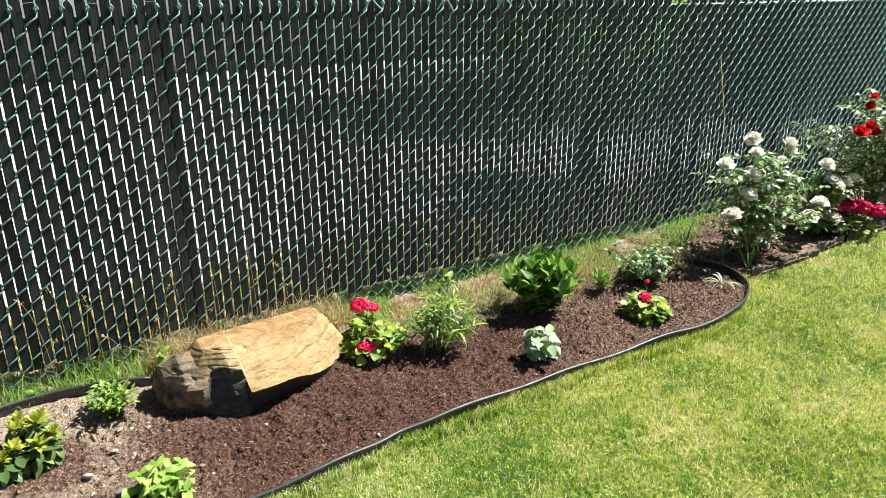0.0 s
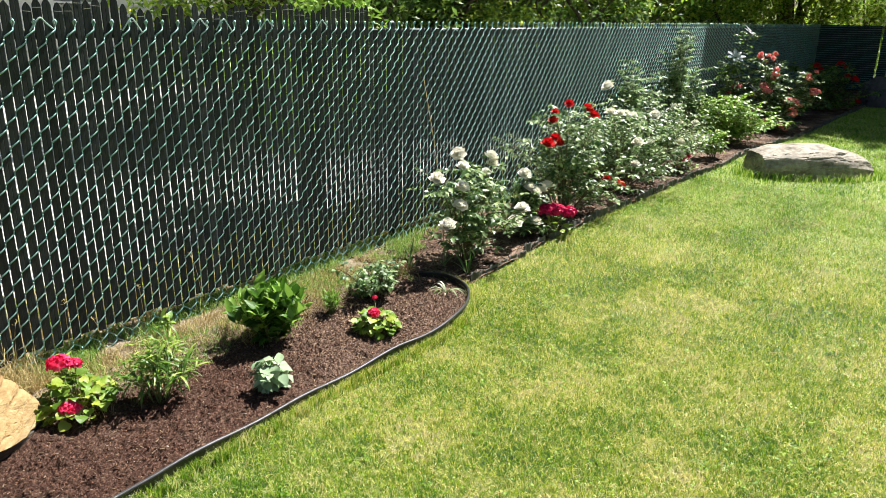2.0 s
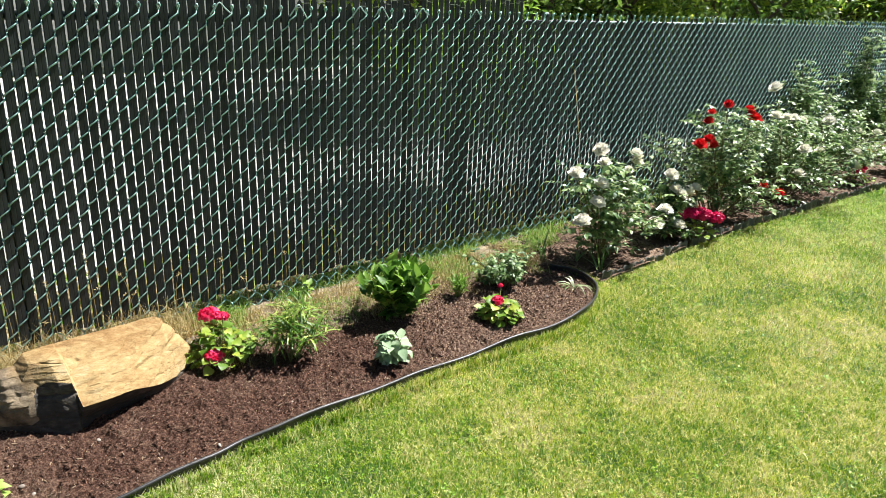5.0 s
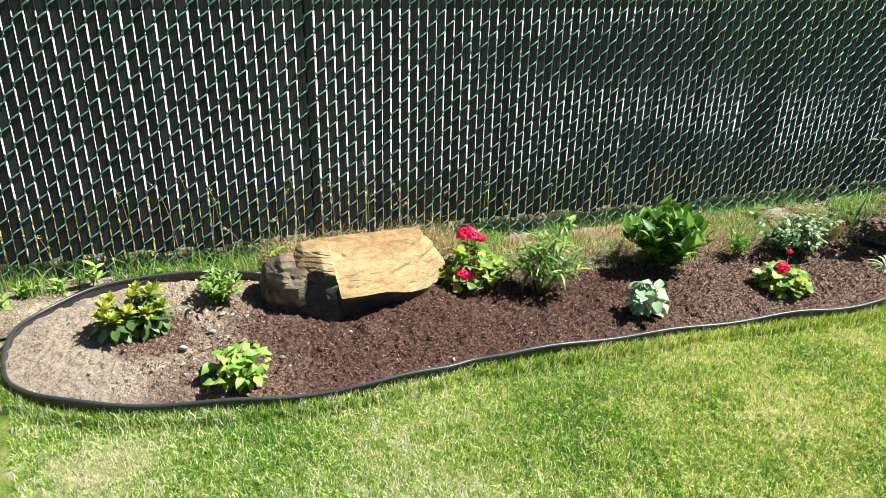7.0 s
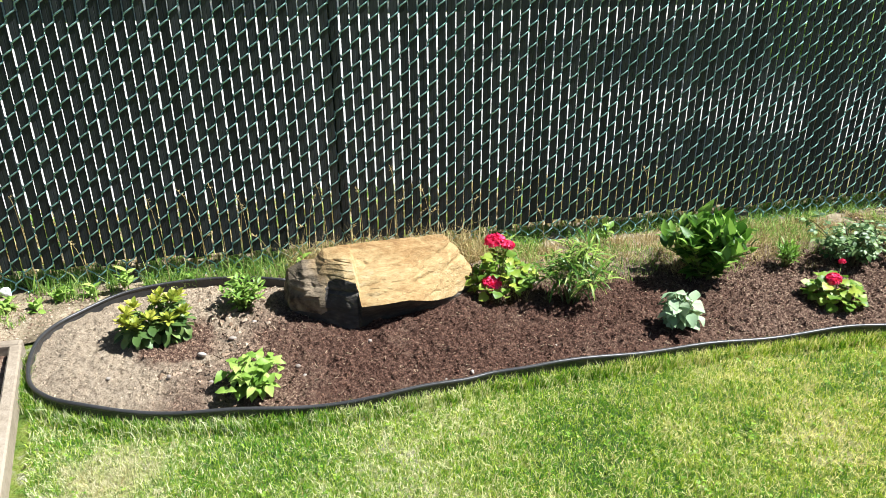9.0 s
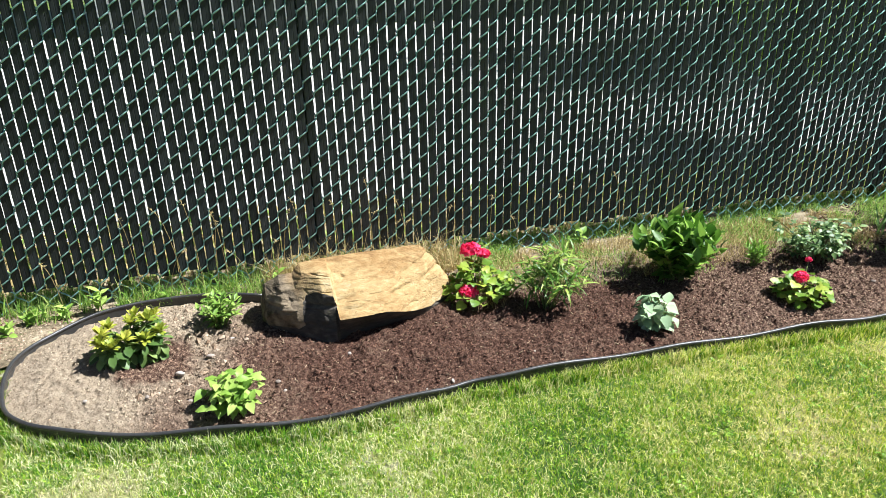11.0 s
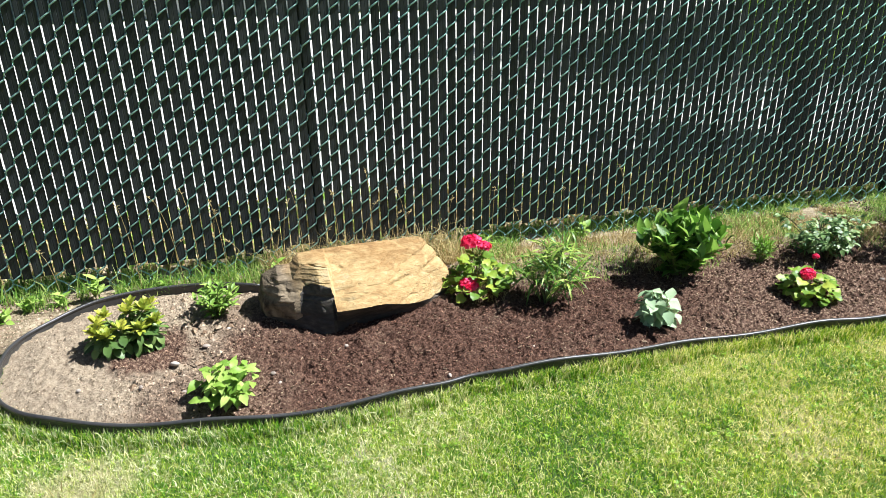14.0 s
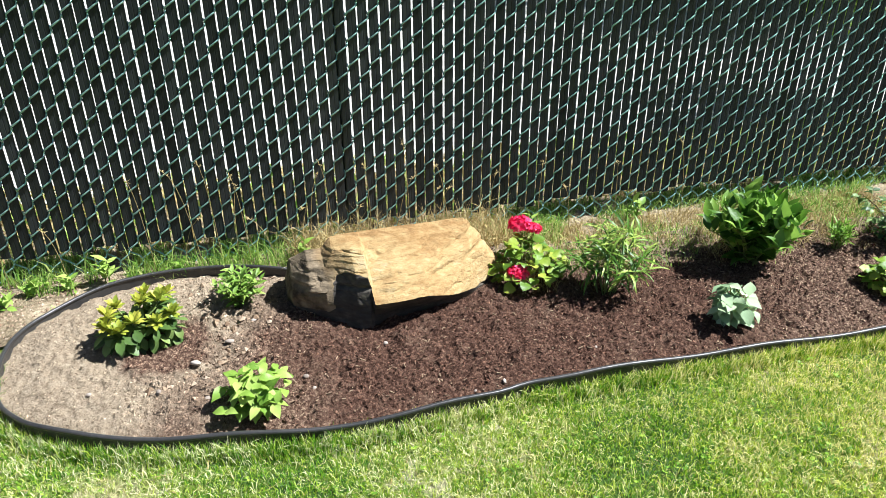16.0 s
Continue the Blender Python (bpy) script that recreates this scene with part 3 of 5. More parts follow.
# ---- chain-link fence with privacy slats ----
def slat_mesh(top, pointed, width):
    bm = bmesh.new()
    w, d, z0 = width / 2, 0.0024, 0.115
    prof = [(-w, 0), (-w * 0.8, -d), (-w * 0.12, -d), (0, -d * 0.55), (w * 0.12, -d), (w * 0.8, -d), (w, 0), (w * 0.8, d), (-w * 0.8, d)]
    levels = [(z0, 1.0), (top - 0.05, 1.0), (top - 0.022, 0.95)] + ([(top - 0.008, 0.55), (top, 0.12)] if pointed else [(top - 0.02, 0.93)])
    rings = [[bm.verts.new((x * s, y, z)) for x, y in prof] for z, s in levels]
    for a, b in zip(rings, rings[1:]):
        for j in range(len(prof)):
            bm.faces.new((a[j], a[(j + 1) % len(prof)], b[(j + 1) % len(prof)], b[j]))
    bm.faces.new(rings[-1])
    return mesh_of(bm, "slat", M_SLAT)


def helix(z_shift, top, per=6, hook=True):
    """One flattened spiral of wire: in front of its slat on the rise, behind it on the way back."""
    pts, n = [], int(top / RISE * per)
    for i in range(n + 1):
        th = 2 * math.pi * (i / per + z_shift)
        x = -math.tanh(0.95 * math.cos(th)) / math.tanh(0.95) * (PITCH / 2 + 0.001)
        pts.append((x, -0.0105 * math.sin(th), RISE * i / per))
    if hook:
        x, y, z = pts[-1]
        pts += [(x + 0.007, y - 0.004, z + 0.018), (x + 0.002, y - 0.007, z + 0.028), (x - 0.007, y - 0.003, z + 0.018), (x - 0.002, y, z + 0.004)]
    return pts


def wire_mesh(z_shift, per, sides):
    bm = bmesh.new()
    tube(bm, helix(z_shift, FENCE_TOP - 0.012, per), 0.0035, sides)
    return mesh_of(bm, "wire", M_WIRE, True)


def main_fence():
    rng = random.Random(11)
    t = thing("chain_link_fence", 0, FENCE_Y, 0, "green coated chain-link fence filled with black vertical privacy slats", "fence")
    tall = [slat_mesh(h, True, 0.0372) for h in (1.535, 1.56, 1.575, 1.59, 1.60)]
    narrow = [slat_mesh(h, True, 0.0357) for h in (1.535, 1.56, 1.575, 1.59, 1.60)]
    cut = [slat_mesh(h, False, 0.0385) for h in (1.475, 1.485)]
    wires = [wire_mesh(0.0, 8, 5), wire_mesh(0.5, 8, 5)]
    clip = bmesh.new()
    box(clip, -0.0175, 0.0175, -0.0046, -0.0036, -0.0012, 0.0012)
    clip = mesh_of(clip, "band", M_STAPLE)
    n0, n1 = round(FENCE_X0 / PITCH), round(FENCE_X1 / PITCH)
    near0, near1 = round(-1.6 / PITCH), round(10.8 / PITCH)
    far_v, far_f, far_s, far_sf, nv, ns = [], [], [], [], 0, 0
    wave = 0
    for k in range(n0, n1):
        x = (k + 0.5) * PITCH
        if k % 5 == 0:
            wave = rng.choice((0, 1, 2, 3, 4))
        tip = x < 3.72
        me = (narrow if x < 1.3 else tall)[min(4, max(0, wave + rng.choice((-1, 0, 0, 1))))] if tip else rng.choice(cut)
        post_here = min(abs(x - p) for p in POSTS) < 0.035
        m = pose(x + rng.uniform(-0.0018, 0.0018), 0.0 if not post_here else -0.001, rng.uniform(-0.02, 0.012), 0, 0, rng.uniform(-4, 4) + (4 if x < 1.2 else 0))
        if near0 <= k < near1:
            s = put("slat", me, t, m)
            if tip and rng.random() < 0.6:
                h = max(v.co.z for v in me.vertices)
                put("band", clip, s, pose(0, 0, h - 0.034, 0, rng.uniform(-6, 6), 0))
            put("wire", wires[k % 2], t, pose(x, rng.uniform(-0.001, 0.001), 0))
        else:
            co = np.array([m @ v.co for v in me.vertices])
            for p in me.polygons:
                far_s.append(np.array(p.vertices)[:4] + ns if len(p.vertices) == 4 else None)
            far_s = [q for q in far_s if q is not None]
            far_sf.append(co)
            ns += len(co)
            w = np.array(helix(0.5 * (k % 2), FENCE_TOP - 0.012, 4))
            w[:, 0] += x
            r = 0.0038
            ring = np.array([(r, 0, 0), (0, -r, 0), (-r, 0, 0), (0, r, 0)])
            vv = (w[:, None, :] + ring[None]).reshape(-1, 3)
            i = np.arange(len(w) - 1)[:, None] * 4
            j = np.arange(4)[None]
            ff = np.stack([i + j, i + (j + 1) % 4, i + 4 + (j + 1) % 4, i + 4 + j], 2).reshape(-1, 4) + nv
            far_v.append(vv)
            far_f.append(ff)
            nv += len(vv)
    tagged(put("slat_run", from_arrays("slat_run", np.concatenate(far_sf), np.array(far_s), M_SLAT), t), "black privacy slats further along the fence", kind="stuff")
    tagged(put("wire_run", from_arrays("wire_run", np.concatenate(far_v), np.concatenate(far_f), M_WIRE, True), t), "green coated wire mesh further along the fence", kind="stuff")
    post = bmesh.new()
    tube(post, [(0, 0, -0.1), (0, 0, FENCE_TOP - 0.03), (0, 0, FENCE_TOP - 0.005), (0, 0, FENCE_TOP + 0.012)], [0.026, 0.026, 0.03, 0.012], 14)
    post = mesh_of(post, "post", M_POST, True)
    for p in POSTS:
        put("post", post, t, pose(p, 0.045, 0))
    bm = bmesh.new()
    tube(bm, [(FENCE_X0, 0.034, 1.44), (FENCE_X1, 0.034, 1.44)], 0.018, 10)
    part("top_rail", bm, M_POST, t, smooth=True)
    # loose pale tie wires along the top of the older stretch
    for x in (1.72, 2.12, 2.48, 2.62, 2.90, 3.31):
        bm = bmesh.new()
        pts = [(x - 0.045, -0.014, 1.455), (x - 0.02, -0.02, 1.49), (x, -0.022, 1.508), (x + 0.018, -0.02, 1.49), (x + 0.05, -0.014, 1.462 + rng.uniform(-0.02, 0.02))]
        tube(bm, smooth_path(pts, 0.01), 0.0034, 6)
        part("tie", bm, M_TIE, t, smooth=True)


POSTS = (-2.55, 0.78, 4.01, 7.40, 11.2, 14.6, 17.9)
main_fence()


def far_fence():
    """The cross fence at the end of the lawn, in one run of slats and cross wires."""
    t = thing("cross_fence", FENCE_X1, FENCE_Y, 0, "dark green slatted chain-link fence across the end of the lawn", "fence")
    bm = bmesh.new()
    rng = random.Random(3)
    for i in range(260):
        y = -0.05 - i * 0.045
        w, off = 0.0232, 0.004 * (i % 2)
        # slats are missing from the stretch past the dark boulder
        if -2.6 < y < -1.3 and rng.random() < 0.25 + 0.6 * (math.sin(y * 9) > 0):
            continue
        box(bm, -0.003 + off, 0.001 + off, y - w, y + w, -0.02, 1.49 + rng.uniform(-0.01, 0.01))
    tagged(part("slat_run", bm, M_SLAT_FAR, t), "green privacy slats", kind="stuff")
    bm = bmesh.new()
    for i in range(29):
        z = 0.06 + i * 0.05
        tube(bm, [(-0.008, 0, z), (-0.008, -11.8, z)], 0.003, 4)
    tagged(part("wire_run", bm, M_WIRE, t), kind="stuff")
    post = bmesh.new()
    tube(post, [(0, 0, -0.1), (0, 0, 1.5), (0, 0, 1.52)], [0.03, 0.03, 0.01], 12)
    post = mesh_of(post, "post", M_POST, True)
    for y in (0, -3.2, -6.4, -9.6):
        put("post", post, t, pose(0.03, y, 0))
    bm = bmesh.new()
    tube(bm, [(0.02, 0, 1.46), (0.02, -11.8, 1.46)], 0.02, 8)
    part("top_rail", bm, M_POST, t)


far_fence()


# ---- stones ----
def loft(sections, n_along, n_round, rough, seed, mat_, name, seams=()):
    """A stone lofted through cross-sections (x, points of (y, z)), its skin roughened and split by ledges."""
    m = len(sections[0][1])
    xs = np.array([s[0] for s in sections])
    prof = np.array([s[1] for s in sections])                     # sections x points x 2
    u = np.linspace(0, 1, n_along) * (len(sections) - 1)
    i = np.clip(u.astype(int), 0, len(sections) - 2)
    f = (u - i)[:, None, None]
    px = xs[i] * (1 - f[:, 0, 0]) + xs[i + 1] * f[:, 0, 0]
    pr = prof[i] * (1 - f) + prof[i + 1] * f
    w = np.linspace(0, m, n_round, endpoint=False)
    j = w.astype(int)
    g = (w - j)[None, :, None]
    ring = pr[:, j % m] * (1 - g) + pr[:, (j + 1) % m] * g
    v = np.concatenate([np.repeat(px[:, None, None], n_round, 1), ring], 2)
    # skin: coarse lumps, fine grain, and stepped ledges along the bedding
    c = v.mean((0, 1))
    d = v - c
    d /= np.linalg.norm(d, axis=2, keepdims=True) + 1e-9
    lump = np.array([[noise.fractal(Vector(p) * 5.0 + Vector((seed, 0, 0)), 1.0, 2.0, 4) for p in row] for row in v])
    ledge = np.array([[noise.noise(Vector((p[0] * 2.2, p[1] * 6, p[2] * 16 + seed))) for p in row] for row in v])
    crack = np.array([[abs(noise.noise(Vector((p[0] * 4 + seed, p[1] * 9, p[2] * 26)))) for p in row] for row in v])
    v = v + d * (rough * (0.5 * lump + 0.7 * np.round(ledge * 3) / 3 - 0.55 * np.clip(1 - crack / 0.07, 0, 1)))[:, :, None]
    # dark open bedding seams, each broken along its way
    for k, (level, slope) in enumerate(seams):
        bed = v[:, :, 2] - level - slope * (v[:, :, 0] - 0.9)
        wander = np.array([[0.016 * noise.noise(Vector((p[0] * 5.0, p[1] * 3.0, 7.0 * k + seed))) for p in row] for row in v])
        gate = np.array([[noise.noise(Vector((p[0] * 6.5 + 3.1 * k, p[1] * 2.0, 5.0 * k))) for p in row] for row in v])
        v = v - d * (0.010 * np.clip(1 - np.abs(bed + wander) / 0.010, 0, 1) * np.clip(gate * 4 + 0.6, 0, 1))[:, :, None]
    nv = v.reshape(-1, 3)
    a, b = np.meshgrid(np.arange(n_along - 1), np.arange(n_round), indexing="ij")
    q = np.stack([a * n_round + b, (a + 1) * n_round + b, (a + 1) * n_round + (b + 1) % n_round, a * n_round + (b + 1) % n_round], 2).reshape(-1, 4)
    caps = []
    verts = list(nv)
    for r, flip in ((0, False), (n_along - 1, True)):
        verts.append(v[r].mean(0))
        for k in range(n_round):
            t = [r * n_round + k, r * n_round + (k + 1) % n_round, len(verts) - 1]
            t = t[::-1] if flip else t
            caps.append(t + [t[2]])
    bm = bmesh.new()
    bv = [bm.verts.new(p) for p in verts]
    for t in q:
        bm.faces.new([bv[k] for k in t])
    for t in caps:
        bm.faces.new([bv[k] for k in t[:3]])
    bmesh.ops.recalc_face_normals(bm, faces=bm.faces)
    me = mesh_of(bm, name, mat_, True)
    me.set_sharp_from_angle(angle=radians(32))
    return me


def section(yb, zl, yl, zt, yt, ybk, zbk):
    """foot, lip of the overhang, shoulder, crest, back edge, back foot"""
    return ((yb, -0.03), (yl * 0.4 + yb * 0.6, zl * 0.55), (yl, zl), ((yl + yt) / 2 - 0.01, (zl + zt) / 2 + 0.02), (yt, zt), ((yt + ybk) / 2, max(zt, zbk) + 0.012), (ybk, zbk), (ybk + 0.05, zbk * 0.4), (ybk, -0.03), ((yb + ybk) / 2, -0.04))


def rock_section(yb, zl, yl, zt, yt, ybk):
    """The same round a ridge: behind the crest the stone falls away to the verge."""
    zbk = zt - 0.62 * (ybk - yt)
    return ((yb, -0.03), (yl * 0.4 + yb * 0.6, zl * 0.55), (yl, zl), ((yl + yt) / 2 - 0.01, (zl + zt) / 2 + 0.018), (yt, zt), ((yt + ybk) / 2, (zt + zbk) / 2 + 0.008), (ybk, zbk), (ybk + 0.04, zbk * 0.4), (ybk, -0.03), ((yb + ybk) / 2, -0.04))


rock_sections = [
    (0.503, rock_section(3.10, 0.07, 3.08, 0.11, 3.12, 3.15)),
    (0.522, rock_section(3.02, 0.11, 2.99, 0.205, 3.08, 3.20)),
    (0.58, rock_section(2.95, 0.150, 2.925, 0.245, 3.06, 3.24)),
    (0.635, rock_section(2.90, 0.155, 2.90, 0.250, 3.05, 3.26)),
    (0.672, rock_section(2.86, 0.205, 2.93, 0.285, 3.06, 3.27)),
    (0.70, rock_section(2.835, 0.222, 2.915, 0.288, 3.06, 3.28)),
    (0.73, rock_section(2.81, 0.230, 2.88, 0.290, 3.06, 3.28)),
    (0.77, rock_section(2.80, 0.222, 2.85, 0.290, 3.06, 3.29)),
    (0.777, rock_section(2.818, 0.185, 2.838, 0.289, 3.06, 3.29)),
    (0.784, rock_section(2.85, 0.142, 2.800, 0.290, 3.06, 3.29)),
    (0.86, rock_section(2.885, 0.146, 2.795, 0.289, 3.07, 3.30)),
    (0.97, rock_section(2.905, 0.138, 2.822, 0.286, 3.08, 3.31)),
    (1.06, rock_section(2.925, 0.104, 2.86, 0.281, 3.10, 3.31)),
    (1.12, rock_section(2.945, 0.080, 2.905, 0.278, 3.11, 3.30)),
    (1.178, rock_section(2.965, 0.066, 2.95, 0.272, 3.12, 3.28)),
    (1.20, rock_section(2.985, 0.064, 2.972, 0.245, 3.12, 3.27)),
    (1.26, rock_section(3.03, 0.066, 3.02, 0.165, 3.10, 3.24)),
    (1.30, rock_section(3.07, 0.070, 3.06, 0.115, 3.11, 3.19)),
    (1.316, rock_section(3.10, 0.060, 3.09, 0.085, 3.12, 3.15)),
]
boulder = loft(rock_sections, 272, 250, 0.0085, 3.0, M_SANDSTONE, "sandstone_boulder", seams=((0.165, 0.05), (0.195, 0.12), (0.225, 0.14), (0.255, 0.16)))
# the split underside and the broken end are coloured dark to deepen their shade
boulder.materials.append(M_STONE_SHADE)
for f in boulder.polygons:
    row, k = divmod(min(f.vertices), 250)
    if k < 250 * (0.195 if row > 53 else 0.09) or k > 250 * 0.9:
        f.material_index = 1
tagged(put("sandstone_boulder", boulder), "tan layered sandstone boulder with a grey broken end, its shaded faces coloured darker, on soil", "rock")

lawn_sections = [(0.0, section(-0.14, 0.07, -0.15, 0.17, -0.05, 0.12, 0.17)), (0.03, section(-0.24, 0.14, -0.26, 0.245, -0.14, 0.24, 0.24)),
                 (0.30, section(-0.31, 0.17, -0.33, 0.285, -0.20, 0.30, 0.29)), (0.65, section(-0.34, 0.17, -0.36, 0.295, -0.22, 0.34, 0.305)),
                 (1.00, section(-0.33, 0.16, -0.35, 0.28, -0.18, 0.32, 0.29)), (1.24, section(-0.28, 0.13, -0.30, 0.23, -0.12, 0.28, 0.24)),
                 (1.36, section(-0.20, 0.10, -0.21, 0.17, -0.07, 0.20, 0.17)), (1.41, section(-0.10, 0.06, -0.10, 0.10, -0.02, 0.10, 0.10))]
tagged(put("lawn_boulder", loft([(a * 0.89, tuple((y * 0.92, z) for y, z in p)) for a, p in lawn_sections], 110, 100, 0.030, 8.0, M_GREYSTONE, "lawn_boulder"), m=pose(8.18, 2.10, -0.02, 0, 0, -51.5)),
       "long low pale grey boulder sitting on the lawn", "rock")
tagged(put("dark_boulder", loft([(a * 0.5, tuple((y * 0.8, z * 1.75) for y, z in s)) for a, s in lawn_sections], 40, 40, 0.06, 4.0, M_DARKSTONE, "dark_boulder"), m=pose(16.4, 2.0, 0, 0, 0, -62)),
       "dark boulder standing in the tree shade by the far bed", "rock")


# ---- leaves ----
WIDTH = {"ovate": (0.10, 0.72, 1.0, 0.80, 0.42, 0.0), "lance": (0.25, 0.8, 1.0, 0.8, 0.45, 0.0), "heart": (0.62, 1.0, 0.98, 0.75, 0.38, 0.0),
         "round": (0.55, 1.0, 1.08, 1.0, 0.72, 0.22), "strap": (0.8, 1.0, 1.0, 0.9, 0.6, 0.0), "obovate": (0.18, 0.5, 0.85, 1.0, 0.75, 0.0)}


def add_leaf(bm, m, length, width, arch, fold, shape="ovate", rows=5, ripple=0.0):
    """A leaf along +y from the origin of m, its face up: folded along the midrib, arching down by arch radians."""
    prof = WIDTH[shape]
    y = z = 0.0
    prev = None
    for i in range(rows + 1):
        t = i / rows
        k = t * 5
        a = min(4, int(k))
        w = width / 2 * (prof[a] * (1 - k + a) + prof[a + 1] * (k - a))
        rp = ripple * width * math.sin(i * 2.4)
        if w < 1e-5:
            row = [bm.verts.new(m @ Vector((0, y, z)))]
        else:
            row = [bm.verts.new(m @ Vector((s * w * math.cos(fold), y, z + abs(s) * w * math.sin(fold) + s * rp))) for s in (-1, 0, 1)]
        if prev:
            if len(row) == 3:
                for j in (0, 1):
                    bm.faces.new((prev[j], prev[j + 1], row[j + 1], row[j]))
            else:
                for j in (0, 1):
                    bm.faces.new((prev[j], prev[j + 1], row[0]))
        prev = row
        ang = -arch * (t + 0.5 / rows)
        y += length / rows * math.cos(ang)
        z += length / rows * math.sin(ang)


def leaf_set(name, mat_, length, width, shape, arches=(0.3, 0.7, 1.1), fold=0.25, ripple=0.0, rows=5):
    out = []
    for a in arches:
        bm = bmesh.new()
        add_leaf(bm, Matrix(), length, width, a, fold, shape, rows, ripple)
        out.append(mesh_of(bm, name, mat_, True))
    return out


def aim(p, az, pitch, roll=0.0, s=1.0):
    """At p, +y turned to the heading az and up by pitch, rolled about itself; degrees."""
    return Matrix.Translation(p) @ pose(0, 0, 0, 0, 0, az) @ pose(0, 0, 0, pitch, 0, 0) @ pose(0, 0, 0, 0, roll, 0) @ Matrix.Scale(s, 4)


def bend(a, b, sag, n=6):
    """A stem from a to b that leaves a upright."""
    a, b = Vector(a), Vector(b)
    c = Vector((a.x + (b.x - a.x) * 0.25, a.y + (b.y - a.y) * 0.25, a.z + (b.z - a.z) * (0.6 + sag)))
    return [(1 - t) ** 2 * a + 2 * t * (1 - t) * c + t * t * b for t in (i / n for i in range(n + 1))]


def stem(parent, pts, r0, r1, mat_, name="stem"):
    bm = bmesh.new()
    n = len(pts)
    tube(bm, pts, [r0 + (r1 - r0) * i / (n - 1) for i in range(n)], 6)
    return part(name, bm, mat_, parent, smooth=True)


# ---- flowers ----
def rosette(mat_, rings, petal_l, petal_w, name="bloom", cup=1.2):
    """A many-petalled bloom that faces +z; rings of (count, opening in degrees, scale)."""
    bm = bmesh.new()
    rng = random.Random(len(rings) * 7 + 1)
    for count, opening, s in rings:
        off = rng.uniform(0, 360)
        for i in range(count):
            m = aim(Vector((0, 0, 0)), off + 360 * i / count + rng.uniform(-9, 9), 90 - opening + rng.uniform(-8, 8), 0, s)
            add_leaf(bm, m, petal_l, petal_w, -cup * (1 - opening / 140), 0.35, "obovate" if opening > 60 else "round", 4, 0.05)
    return mesh_of(bm, name, mat_, True)


FULL = ((3, 8, 0.75), (5, 22, 0.85), (6, 42, 0.95), (7, 64, 1.0), (7, 86, 1.0))
ROSE_WHITE = rosette(M_WHITE_ROSE, FULL, 0.058, 0.055)
ROSE_RED = rosette(M_RED_ROSE, FULL, 0.05, 0.048)
ROSE_YELLOW = rosette(M_YELLOW, FULL, 0.040, 0.036)
CLEMATIS = rosette(M_CLEMATIS, ((7, 84, 1.0),), 0.075, 0.032, cup=0.3)
bm = bmesh.new()
bm.from_mesh(CLEMATIS)
heart = [v for v in bm.verts if v.co.length < 0.012]
bmesh.ops.pointmerge(bm, verts=heart, merge_co=(0, 0, 0))
bm.to_mesh(CLEMATIS)
bm.free()


def cluster(mat_, radius, florets, size, seed, name="flower_head"):
    """A domed head of small five-petalled florets."""
    bm = bmesh.new()
    rng = random.Random(seed)
    for i in range(florets):
        u = (i + 0.5) / florets
        el = math.asin(1 - 1.15 * u)
        az = i * 2.39996
        d = Vector((math.cos(el) * math.cos(az), math.cos(el) * math.sin(az), math.sin(el)))
        base = Vector((d.x, d.y, d.z * 0.72)) * radius * rng.uniform(0.75, 1.05)
        q = d.to_track_quat("Z", "Y").to_matrix().to_4x4()
        for k in range(5):
            m = Matrix.Translation(base) @ q @ pose(0, 0, 0, 0, 0, 72 * k + rng.uniform(-10, 10)) @ pose(0, 0, 0, rng.uniform(10, 45), 0, 0)
            add_leaf(bm, m, size, size * 0.85, 0.5, 0.2, "obovate", 2)
    return mesh_of(bm, name, mat_, True)


HEAD_RED = [cluster(M_RED_GER, 0.030, 42, 0.017, s) for s in (1, 2)]
HEAD_MAGENTA = cluster(M_MAGENTA, 0.038, 46, 0.018, 3)
HEAD_CORAL = [cluster(M_PINK_ROSE, 0.035, 14, 0.026, s) for s in (4, 5, 6)]


# ---- small plants of the bed ----
def whorled_shrub(x, y, seed):
    rng = random.Random(seed)
    t = thing("rhododendron", x, y, 0.035, "young rhododendron with yellow-green new tips over dark leaves", "shrub", turn=20)
    low = leaf_set("leaf", M_RHODO, 0.064, 0.033, "obovate", (0.2, 0.5, 0.9), 0.22)
    tip = leaf_set("tip_leaf", M_RHODO_TIP, 0.047, 0.019, "obovate", (-0.2, 0.1, 0.4), 0.3)
    heads = [(-0.02, -0.04, 0.105), (0.075, 0.0, 0.14), (-0.085, 0.03, 0.115), (0.02, 0.03, 0.13), (-0.05, 0.07, 0.115), (-0.07, -0.05, 0.095), (0.045, 0.065, 0.135), (0.105, 0.045, 0.125), (0.04, -0.07, 0.10), (0.10, -0.05, 0.105), (-0.10, -0.01, 0.10)]
    for hx, hy, hz in heads:
        stem(t, bend((hx * 0.25, hy * 0.25, -0.03), (hx, hy, hz), 0.2, 4), 0.004, 0.003, M_STEM)
        for ring, (n, dz, pit) in enumerate(((6, -0.07, -52), (6, -0.045, -30), (6, -0.02, -8))):
            for i in range(n):
                put("leaf", rng.choice(low), t, aim((hx * (1 - 0.05 * (2 - ring)), hy, hz + dz), 360 * i / n + ring * 25 + rng.uniform(-15, 15), pit + rng.uniform(-12, 12), rng.uniform(-15, 15), rng.uniform(0.7, 1.05)))
        for i in range(26):
            put("tip_leaf", rng.choice(tip), t, aim((hx, hy, hz), 137.5 * i + rng.uniform(-15, 15), rng.choice((15, 38, 62)) + rng.uniform(-8, 8), 0, rng.uniform(0.7, 1.0)))


whorled_shrub(0.02, 2.935, 4)


